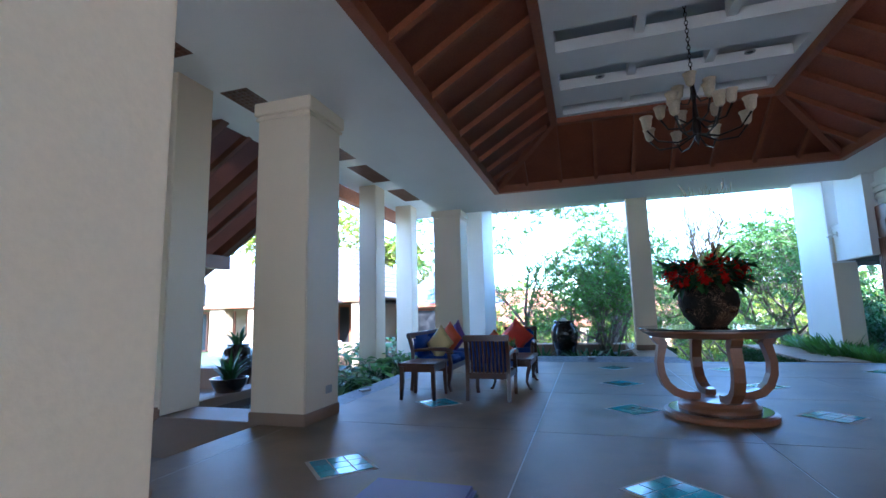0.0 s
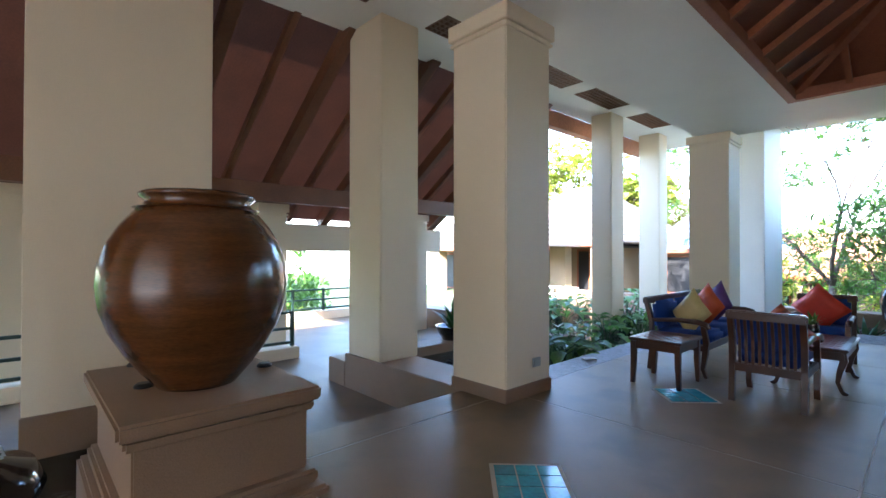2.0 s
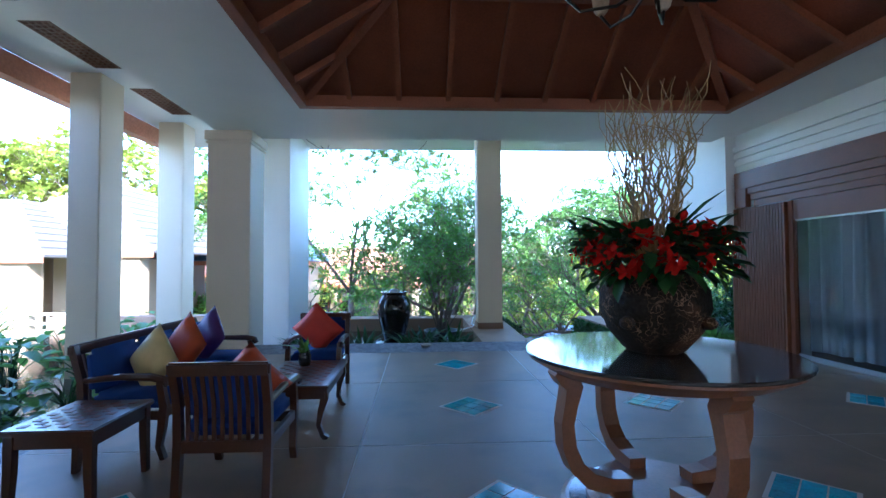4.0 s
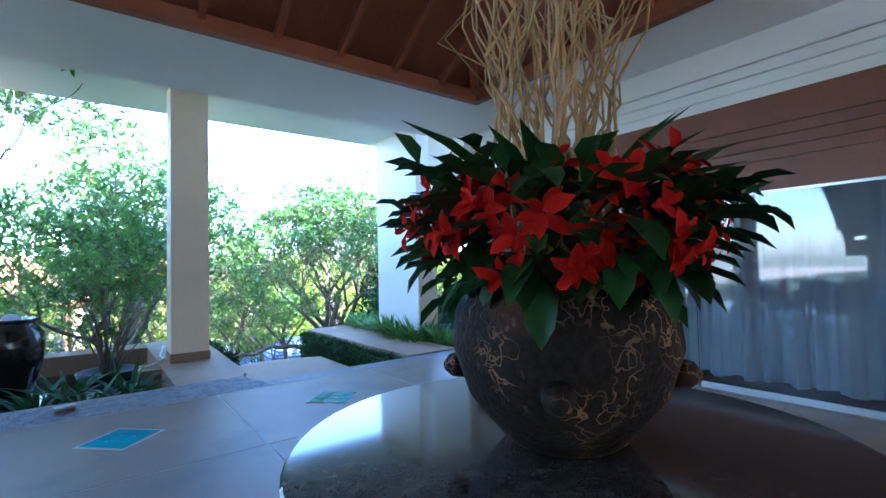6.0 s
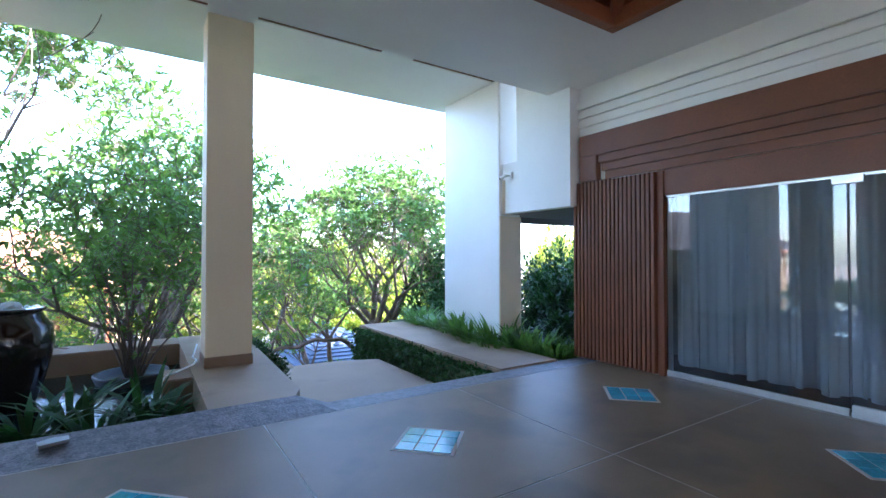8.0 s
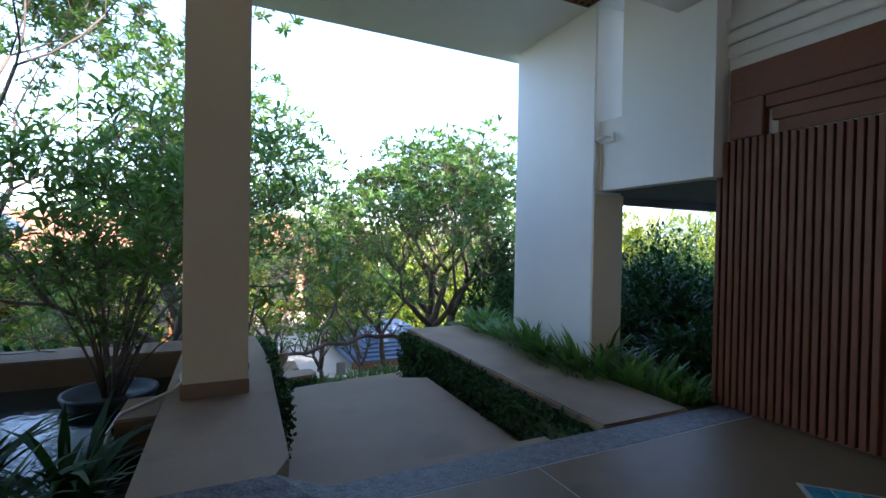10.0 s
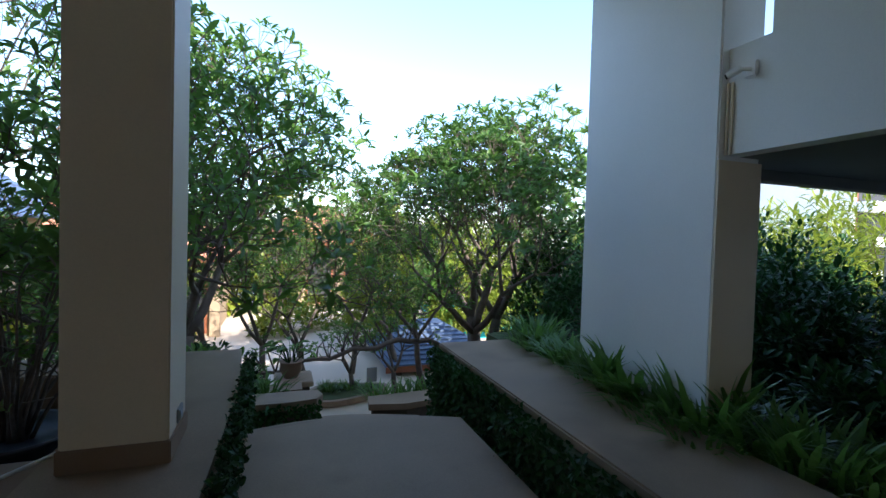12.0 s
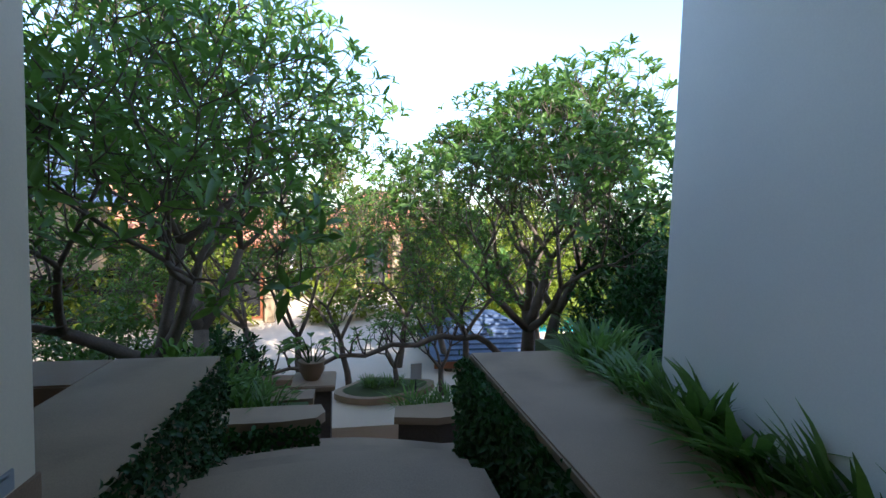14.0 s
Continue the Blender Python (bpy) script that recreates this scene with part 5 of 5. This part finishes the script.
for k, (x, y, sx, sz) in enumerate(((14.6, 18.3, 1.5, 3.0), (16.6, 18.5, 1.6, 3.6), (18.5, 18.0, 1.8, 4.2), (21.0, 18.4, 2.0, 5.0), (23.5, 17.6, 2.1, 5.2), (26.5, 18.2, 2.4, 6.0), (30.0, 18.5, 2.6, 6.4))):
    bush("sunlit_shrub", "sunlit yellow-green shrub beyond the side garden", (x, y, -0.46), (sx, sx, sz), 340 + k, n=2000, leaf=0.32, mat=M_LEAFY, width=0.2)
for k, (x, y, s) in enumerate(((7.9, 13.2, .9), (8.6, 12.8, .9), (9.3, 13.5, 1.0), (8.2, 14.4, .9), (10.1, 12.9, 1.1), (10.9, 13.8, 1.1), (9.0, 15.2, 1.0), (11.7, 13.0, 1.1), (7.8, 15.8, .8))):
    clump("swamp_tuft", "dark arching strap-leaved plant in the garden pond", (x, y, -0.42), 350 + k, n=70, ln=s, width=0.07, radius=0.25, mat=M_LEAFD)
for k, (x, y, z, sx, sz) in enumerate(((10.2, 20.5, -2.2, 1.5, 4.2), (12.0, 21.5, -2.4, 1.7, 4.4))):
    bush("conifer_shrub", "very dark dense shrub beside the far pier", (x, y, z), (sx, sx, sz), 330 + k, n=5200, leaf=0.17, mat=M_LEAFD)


def creeper(name, label, x, y0, y1, z0, z1, side, seed, n, leaf=0.07, thick=0.1, axis="x"):
    rng = random.Random(seed)
    lv = []
    for k in range(n):
        y, z = rng.uniform(y0, y1), z1 - (z1 - z0) * (rng.random() ** 1.3)
        o = side * rng.uniform(0, thick)
        p = Vector((x + o, y, z)) if axis == "x" else Vector((y, x + o, z))
        nrm = Vector((side, 0, 0)) if axis == "x" else Vector((0, side, 0))
        lv.append((p, nrm * 0.6 + rv(rng) + Vector((0, 0, -0.3)), nrm, leaf * rng.uniform(0.6, 1.4)))
    ob = new(name, leaf_mesh(name, lv, M_LEAFD, 0.6))
    return tagged(ob, label, "creeper", "", "stuff")


clump("vase_fern", "small green fern growing in the coffee-table vase", (0.10, 8.72, 0.575), 890, n=26, ln=0.24, width=0.16, radius=0.03, mat=M_LEAF, out=1.1, single=True)
creeper("ivy", "dark ivy hanging over the planter wall", 5.58, 12.15, 14.3, -0.95, -0.02, -1, 41, 5200, 0.06, 0.24)
creeper("ivy", "dark ivy hanging over the far planter wall", 5.60, 14.3, 16.5, -1.1, -0.02, -1, 45, 6000, 0.06, 0.14)
creeper("ivy", "dark ivy trailing over the deck edge", 3.27, 13.3, 16.1, -0.75, DECK + 0.05, 1, 42, 3600, 0.05, 0.10)


# ---- west pond planting ----
def broad_plant(name, label, at, seed, n=16, h=0.5, leaf=0.3, mat=M_LEAF):
    rng = random.Random(seed)
    t = thing(name, label, "plant", at, group="broad-leaved pond plants")
    st, lv = bmesh.new(), []
    for k in range(n):
        a, r = rng.uniform(0, 6.283), rng.uniform(0.08, 0.42)
        hh = h * rng.uniform(0.55, 1.1)
        tip = Vector((r * math.cos(a), r * math.sin(a), hh))
        tube([(0.05 * math.cos(a), 0.05 * math.sin(a), 0), (tip.x * 0.6, tip.y * 0.6, hh * 0.7), tuple(tip)], [0.009, 0.008, 0.006], 4, st)
        lv.append((tip, Vector((math.cos(a), math.sin(a), rng.uniform(-0.5, 0.3))), Vector((0, 0, 1)), leaf * rng.uniform(0.7, 1.25)))
    tagged(part("stem", st, M_LEAFD, t), kind="stuff")
    ob = new("foliage", leaf_mesh("foliage", lv, mat, 0.62))
    ob.parent = t
    return t


rng = random.Random(17)
for k in range(20):
    x, y = rng.uniform(-3.9, -2.55), rng.uniform(6.6, 12.8)
    if y > 11.6 and x < -3.6:
        continue
    broad_plant("pond_plant", "lush green broad-leaved plant in the pond", (x, y, -0.26), 400 + k, n=14, h=rng.uniform(0.26, 0.42), leaf=rng.uniform(0.2, 0.28))
for k in range(16):
    broad_plant("pond_plant", "lush green broad-leaved plant in the pond", (rng.uniform(-7.0, -4.6), rng.uniform(10.5, 16.8), -0.26), 440 + k, n=12, h=0.5, leaf=0.3)
pp = thing("planter_bowl", "low dark glazed bowl planter on the pond wall", "planter", (-4.75, 7.6, -0.10))
part("bowl", lathe([(0.0, 0.0), (0.20, 0.0), (0.28, 0.12), (0.31, 0.22), (0.33, 0.24), (0.29, 0.24), (0.27, 0.19), (0.0, 0.19)], 28), M_BLACKJAR, pp, "", True)
clump("spiky_plant", "dark green spiky strap-leaved plant in the low bowl", (-4.75, 7.6, 0.08), 470, n=44, ln=0.62, width=0.10, radius=0.10, mat=M_LEAFD, out=0.75, single=True)
ur = thing("plant_urn", "tall black glazed urn on the gallery floor", "planter", (-5.9, 9.1, -0.45))
part("vessel", lathe([(0.0, 0.0), (0.20, 0.0), (0.24, 0.15), (0.31, 0.50), (0.34, 0.75), (0.29, 0.95), (0.22, 1.02), (0.25, 1.06), (0.20, 1.06), (0.0, 1.0)], 32), M_BLACKJAR, ur, "", True)
clump("spiky_plant", "dark green strap-leaved plant growing in the tall urn", (-5.9, 9.1, 0.56), 471, n=30, ln=0.55, width=0.13, radius=0.08, mat=M_LEAFD, out=0.6, single=True)
clump("grass_tuft", "arching pale variegated grass beside the pond", (-7.2, 13.2, -0.1), 480, n=110, ln=1.3, width=0.035, radius=0.35, mat=M_LEAFY, out=1.1)

# ---- trees beyond the deck ----
tree("frangipani_tree", "spreading frangipani tree with forked grey limbs", (2.05, 18.9, -2.0), 1, height=7.6, depth=7, lean=(0.05, -0.03), r0=0.17, spread=0.92, leaf=0.20, per=4, trunks=2, first=0.235, trop=0.075, side=1, bare=0.34)
tree("frangipani_tree", "open frangipani tree with thin upper branches", (-1.1, 19.4, -1.9), 2, height=9.4, depth=7, lean=(-0.05, -0.05), r0=0.13, spread=0.80, leaf=0.20, per=10, trunks=1, first=0.27, bare=0.25)
tree("frangipani_tree", "spreading frangipani tree with forked grey limbs", (-4.3, 21.5, -1.9), 3, height=6.4, depth=7, lean=(0.1, 0.0), r0=0.13, spread=0.74, leaf=0.18, per=5, trunks=1, first=0.27)
tree("frangipani_tree", "leaning frangipani tree with several grey trunks", (8.75, 22.3, -2.6), 4, height=7.7, depth=7, lean=(0.12, -0.05), r0=0.19, spread=0.74, leaf=0.21, per=6, width=0.34, trunks=3, first=0.25, trop=0.10, side=0, bare=0.36)
tree("frangipani_tree", "leafy frangipani tree with low arching limbs", (7.4, 25.5, -3.2), 6, height=5.2, depth=7, lean=(-0.35, 0.0), r0=0.12, spread=0.95, leaf=0.13, per=6, trunks=1, first=0.28, trop=0.03)
tree("frangipani_tree", "spreading frangipani tree with forked grey limbs", (2.0, 25.0, -3.0), 8, height=5.0, depth=7, lean=(-0.1, 0.0), r0=0.12, spread=0.95, leaf=0.13, per=5, trunks=1, first=0.30, trop=0.05)
tree("small_frangipani", "small bare-stemmed frangipani in the plaza island", (5.65, 24.1, PLZ), 11, height=2.0, depth=4, r0=0.09, spread=0.85, leaf=0.14, per=8, first=0.34)
tree("small_frangipani", "small bare-stemmed frangipani in the plaza planter", (6.8, 23.6, PLZ), 12, height=2.2, depth=4, r0=0.09, spread=0.85, leaf=0.14, per=8, first=0.34)
for k, (x, y, z, h, lx) in enumerate(((4.4, 24.6, -3.2, 4.9, -0.15), (7.6, 23.2, -2.9, 5.4, -0.25), (10.4, 25.5, -3.2, 6.2, -0.1), (-2.9, 20.2, -2.1, 4.8, 0.15), (3.4, 22.4, -2.9, 5.6, -0.1), (5.9, 26.0, -3.2, 5.6, 0.1))):
    tree("frangipani_tree", "twiggy frangipani tree with fine forked branches", (x, y, z), 50 + k, height=h, depth=7, lean=(lx, -0.05), r0=0.10, spread=0.85, leaf=0.14, per=5, trunks=1, first=0.30, trop=0.06, mat=M_LEAF)
# long low limb reaching across the steps
lb = thing("low_limb", "long bare limb arching low across the steps", "branch", (0, 0, 0))
rng = random.Random(31)
lp = [Vector((8.6 - 0.28 * k, 22.2 - 0.07 * k, -2.35 + 1.25 * math.sin(min(1.57, k * 0.22)) + 0.06 * math.sin(k * 1.7) - 0.0012 * k * k)) for k in range(25)]
part("limb", tube(lp, [0.085 - 0.0026 * k for k in range(25)], 8), M_BARK, lb, "", True)
lvs = []
for k in range(5, 25):
    for q in range(2):
        b0 = lp[k]
        e = b0 + Vector((rng.uniform(-0.4, 0.3), rng.uniform(-0.3, 0.3), rng.uniform(0.2, 0.75)))
        part("twig", tube([b0, (b0 + e) / 2 + rv(rng) * 0.06, e], [0.022, 0.016, 0.01], 5), M_BARK, lb, "", True)
        whorl(rng, e, Vector((0, 0, 1)), 8, 0.15, lvs)
ob = new("foliage", leaf_mesh("foliage", lvs, M_LEAF, 0.3))
ob.parent = lb
rng = random.Random(77)
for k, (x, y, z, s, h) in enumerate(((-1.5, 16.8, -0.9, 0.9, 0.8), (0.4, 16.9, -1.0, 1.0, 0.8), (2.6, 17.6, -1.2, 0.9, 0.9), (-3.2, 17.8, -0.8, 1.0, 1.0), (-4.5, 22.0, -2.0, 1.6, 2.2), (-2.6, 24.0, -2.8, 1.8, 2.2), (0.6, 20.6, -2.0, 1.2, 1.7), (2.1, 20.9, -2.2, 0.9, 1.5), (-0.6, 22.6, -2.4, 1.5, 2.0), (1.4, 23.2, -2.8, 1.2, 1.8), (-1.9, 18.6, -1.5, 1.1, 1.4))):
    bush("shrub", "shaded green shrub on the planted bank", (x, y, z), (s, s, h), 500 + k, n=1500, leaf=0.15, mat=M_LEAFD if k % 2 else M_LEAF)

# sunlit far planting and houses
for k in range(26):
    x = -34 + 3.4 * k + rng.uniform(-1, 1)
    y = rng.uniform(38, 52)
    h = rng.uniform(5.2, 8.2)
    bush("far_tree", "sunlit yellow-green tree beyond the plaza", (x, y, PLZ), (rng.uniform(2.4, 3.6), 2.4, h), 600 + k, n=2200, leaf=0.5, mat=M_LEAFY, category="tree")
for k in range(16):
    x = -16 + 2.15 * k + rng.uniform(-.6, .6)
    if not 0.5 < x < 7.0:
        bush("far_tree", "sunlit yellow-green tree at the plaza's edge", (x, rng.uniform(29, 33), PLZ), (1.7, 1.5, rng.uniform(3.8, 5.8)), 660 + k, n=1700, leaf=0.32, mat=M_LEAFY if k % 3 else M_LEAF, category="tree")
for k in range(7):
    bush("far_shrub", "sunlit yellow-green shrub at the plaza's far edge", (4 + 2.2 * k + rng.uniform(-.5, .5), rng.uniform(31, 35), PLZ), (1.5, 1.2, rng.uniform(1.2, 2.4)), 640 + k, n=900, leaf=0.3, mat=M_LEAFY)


def house(name, label, x0, x1, y0, y1, z0, hw, hr, wallm, roofm, wins=3, over=0.6, rows=9):
    h = thing(name, label, "house", (x0, y0, z0))
    w, d = x1 - x0, y1 - y0
    part("wall", box(0, w, 0, d, 0, hw), wallm, h)
    n = rows
    rf = bmesh.new()
    for k in range(n):
        f0, f1 = k / n, (k + 1) / n
        o0, o1 = over * (1 - f0) - min(w, d) * 0.42 * f0, over * (1 - f1) - min(w, d) * 0.42 * f1
        za, zb = hw + hr * f0, hw + hr * f1
        lo_ = [(-o0, -o0), (w + o0, -o0), (w + o0, d + o0), (-o0, d + o0)]
        hi_ = [(-o1, -o1), (w + o1, -o1), (w + o1, d + o1), (-o1, d + o1)]
        a = [rf.verts.new((*p, za)) for p in lo_]
        a2 = [rf.verts.new((*p, za + 0.08)) for p in lo_]
        b = [rf.verts.new((*p, zb + 0.02)) for p in hi_]
        for i in range(4):
            j = (i + 1) % 4
            rf.faces.new((a[i], a[j], a2[j], a2[i]))
            rf.faces.new((a2[i], a2[j], b[j], b[i]))
        if k == 0:
            rf.faces.new(a[::-1])
        else:
            for i in range(4):
                rf.faces.new((prev[i], prev[(i + 1) % 4], a[(i + 1) % 4], a[i]))
        prev = b
        if k == n - 1:
            rf.faces.new(b)
    part("roof", rf, roofm, h)
    part("eaves_board", box(-over, w + over, -over - 0.03, -over, hw - 0.18, hw + 0.02), M_WOOD, h)
    for i in range(wins):
        xx = w * (i + 0.5) / wins
        wn_ = part("window", box(xx - 0.5 * w / wins + 0.35, xx + 0.5 * w / wins - 0.35, -0.05, 0.0, 0.1, hw - 0.3), M_WOOD, h)
        part("pane", box(xx - 0.5 * w / wins + 0.45, xx + 0.5 * w / wins - 0.45, -0.06, -0.045, 0.2, hw - 0.4), M_BLACK, wn_)
        if over < 2:
            part("pillar", box(xx + 0.5 * w / wins - 0.2, xx + 0.5 * w / wins + 0.2, -over + 0.15, -over + 0.55, 0, hw), wallm, h)
    for i in range(int(w / 2.2) + 1 if over > 2 else 0):
        part("pillar", box(w + 0.77 - 2.2 * i, w + 1.63 - 2.2 * i, -over + 0.15, -over + 0.75, 0, hw - 0.01, 0.02), wallm, h)
    return h


house("villa", "low cream villa with pale tiled hip roof", -19.5, -12.4, 20.8, 26.5, -0.75, 2.5, 2.4, M_VILLA, M_ROOF, 4, over=2.2, rows=9)
house("villa", "low cream villa wing with pale tiled hip roof", -15.0, -10.6, 23.4, 30.0, -0.75, 2.7, 3.2, M_VILLA, M_ROOF, 3, over=2.2, rows=10)
house("villa", "cream pavilion with blue-grey tiled roof", -9.0, -4.6, 27.0, 31.4, -0.75, 2.4, 2.6, M_VILLA, M_ROOFB, 1, rows=10)
house("villa", "terracotta roofed villa behind the trees", -9.0, 1.0, 33, 39, PLZ, 3.4, 2.4, M_VILLA, M_ROOFR, 4)
house("villa", "terracotta roofed villa behind the trees", 2.5, 9.5, 41, 47, PLZ, 4.0, 2.4, M_VILLA, M_ROOFR, 3)
house("villa", "terracotta roofed villa behind the trees", -24, -12, 36, 42, PLZ, 4.0, 2.8, M_VILLA, M_ROOFR, 4)
house("pavilion", "low pavilion with blue-grey tiled roof on the plaza", 7.6, 10.6, 26.0, 29.0, -4.4, 1.5, 1.1, M_WALL, M_ROOFB, 1, over=0.7, rows=10)
hotel = house("hotel", "white hotel block far beyond the garden", 44, 74, 33, 43, PLZ, 12, 1.2, M_WHITE, M_WHITE, 6, over=0.5, rows=3)
for k in range(4):
    part("balcony", box(-0.3, 30.3, -1.4, 0.0, 2.2 + 2.6 * k, 2.9 + 2.6 * k), M_WHITE, hotel)
structure("water_pool", box(12, 24, 30, 40, PLZ - 0.1, PLZ + 0.02), material("turquoise_pool_water", (0.03, 0.42, 0.50), 0.08, vary=0.15, scale=1.5, fine=8, bump=0.1), "turquoise swimming pool water")
for k, (x, y, s, h) in enumerate(((-12.5, 33, 3.0, 8.0), (-17.5, 33, 3.2, 10.0), (-23, 32, 3.2, 10.5))):
    tree("garden_tree", "sunlit broad tree behind the villa", (x, y, -0.6), 700 + k, height=h * 0.82, depth=6, side=2, r0=0.2, spread=0.75, leaf=0.34, per=13, mat=M_LEAFY, first=0.34, width=0.4)
for k in range(14):
    y = -5 + 1.05 * k + rng.uniform(-.3, .3)
    bush("garden_shrub", "dense sunlit green shrub beyond the gallery", (-10.2 + rng.uniform(-1.2, 0.6) - (2.6 if 3.0 < y < 11.0 else 0.0), y, -0.7), (1.1, 1.1, rng.uniform(1.6, 2.8)), 730 + k, n=1000, leaf=0.22, mat=M_LEAF)
# white railing of the villa
vr = thing("balustrade", "white timber balustrade in front of the villa", "railing", (-14.5, 18.75, -0.75))
for zz in (0.15, 0.45, 0.75):
    part("rail", box(0, 5.6, -0.03, 0.03, zz - 0.03, zz + 0.03), M_WHITE, vr)
for i in range(19):
    part("baluster", box(0.31 * i - 0.02, 0.31 * i + 0.02, -0.02, 0.02, 0, 0.75), M_WHITE, vr)

# ---- plaza walls, planters, island ----
def planter_wall(label, outline, z0, z1, over=0.06):
    w = thing("planter_wall", label, "planter wall", kind="structure")
    part("wall", prism(outline, z0, z1), M_DSTONE, w)
    cxm, cym = sum(p[0] for p in outline) / len(outline), sum(p[1] for p in outline) / len(outline)
    part("coping", prism([(cxm + (x - cxm) * (1 + over), cym + (y - cym) * (1 + over)) for x, y in outline], z1, z1 + 0.10), M_STEP, w)


planter_wall("dark stone planter wall with sandstone coping by the steps", [(2.3, 16.62), (3.0, 16.52), (3.7, 16.50), (4.02, 16.55), (4.10, 16.68), (4.05, 16.86), (3.7, 16.88), (3.0, 16.86), (2.3, 16.95)], -4.0, -0.70)
planter_wall("lower stone planter wall with sandstone coping", [(2.3, 17.6), (3.9, 17.7), (3.9, 18.0), (2.3, 18.0)], -4.0, -0.95)
planter_wall("curved dark stone planter wall with sandstone coping", [(5.05, 18.05), (5.6, 17.95), (6.6, 18.10), (7.2, 18.3), (7.2, 18.7), (6.0, 18.45), (5.1, 18.4)], -4.0, -1.40)
pw = thing("planter_pillar", "stone pillar with a sandstone cap on the steps", "pillar", (3.86, 19.1, -3.9), kind="structure")
part("shaft", box(-0.26, 0.26, -0.28, 0.28, 0, 2.72), M_DSTONE, pw)
part("cap", box(-0.32, 0.32, -0.34, 0.34, 2.72, 2.81, 0.015), M_STEP, pw)
pt = thing("planter_pot", "weathered clay pot on the stone pillar", "planter", (3.82, 19.1, -1.09))
part("vessel", lathe([(0.0, 0.0), (0.11, 0.0), (0.19, 0.15), (0.18, 0.26), (0.21, 0.29), (0.17, 0.29), (0.0, 0.25)], 24), M_STONE, pt, "", True)
broad_plant("potted_plant", "leafy green plant in the clay pot", (3.82, 19.1, -0.85), 800, n=22, h=0.34, leaf=0.2)
structure("ground_planter", box(2.3, 3.9, 16.88, 17.62, -3.5, -0.86), M_GRASS, "dark soil in the stone planter")
structure("wall_side_terrace", box(1.6, 3.4, 20.4, 20.7, -4.0, -1.55, 0.01), M_STONE, "tan stone terrace wall beside the steps")
for i in range(3):
    structure("step_side", box(2.6, 3.5, 19.6 + 0.26 * i, 19.86 + 0.26 * i, -4.0, -1.95 + 0.13 * i), M_STEP, "small sandstone side step")
isl = thing("island_kerb", "curving raised sandstone kerb round a plaza flower bed", "kerb", (5.35, 23.9, PLZ), kind="structure")


def island(f):
    return [(f * 1.25 * math.cos(a) * (1 + 0.22 * math.sin(2 * a)), f * 0.75 * math.sin(a) * (1 + 0.15 * math.cos(3 * a))) for a in [6.283 * i / 36 for i in range(36)]]


part("kerb", prism(island(1.0), 0.0, 0.16), M_STEP, isl)
part("soil", prism(island(0.84), 0.10, 0.168), M_GRASS, isl)
for k in range(7):
    clump("island_tuft", "green strap-leaved tuft in the plaza bed", (5.35 + rng.uniform(-.7, .7), 23.9 + rng.uniform(-.3, .3), PLZ + 0.15), 820 + k, n=40, ln=0.35, width=0.08, radius=0.2)
for k in range(6):
    clump("planter_tuft", "green strap-leaved tuft in the stone planter", (5.3 + 0.3 * k, 18.75, -1.55), 830 + k, n=50, ln=0.5, width=0.07, radius=0.2)
for k in range(5):
    clump("planter_tuft", "green strap-leaved tuft in the stone planter", (2.4 + 0.27 * k, 17.25, -0.86), 840 + k, n=50, ln=0.5, width=0.07, radius=0.2, mat=M_LEAF)
creeper("ivy", "dark ivy hanging down the stone planter wall", 16.43, 2.4, 4.1, -1.4, -0.62, -1, 43, 1500, 0.06, 0.08, "y")
sg = thing("sign_post", "small grey information sign on a thin post", "sign", (6.05, 23.3, PLZ))
part("post", box(-0.015, 0.015, -0.015, 0.015, 0, 0.75), M_IRON, sg)
part("panel", box(-0.14, 0.14, -0.03, -0.016, 0.55, 0.95), M_GREY, sg)

# loose odds and ends on the deck and pond edge
for x, y, a in ((1.36, 11.99, 20), (-2.07, 7.50, 65)):
    sc_ = thing("stone_chip", "loose flat grey stone piece on the pebble border", "stone", (x, y, 0.075 if y > 11.7 else 0.0), a, group="loose stones")
    part("slab", prism([(-0.09, -0.05), (0.08, -0.06), (0.10, 0.03), (0.02, 0.07), (-0.08, 0.05)], 0.0, 0.022), M_GREY, sc_)
hs = thing("garden_hose", "thin white hose lying across the deck corner", "hose", (0, 0, 0))
part("hose", tube([(2.06, 13.2, -0.2), (2.05, 13.45, 0.0), (2.10, 13.62, 0.082), (2.22, 13.8, 0.083), (2.42, 14.05, 0.103), (2.47, 14.3, 0.103), (2.44, 14.5, 0.103), (2.50, 14.6, 0.25)], 0.011, 6), M_WHITE, hs, "", True)
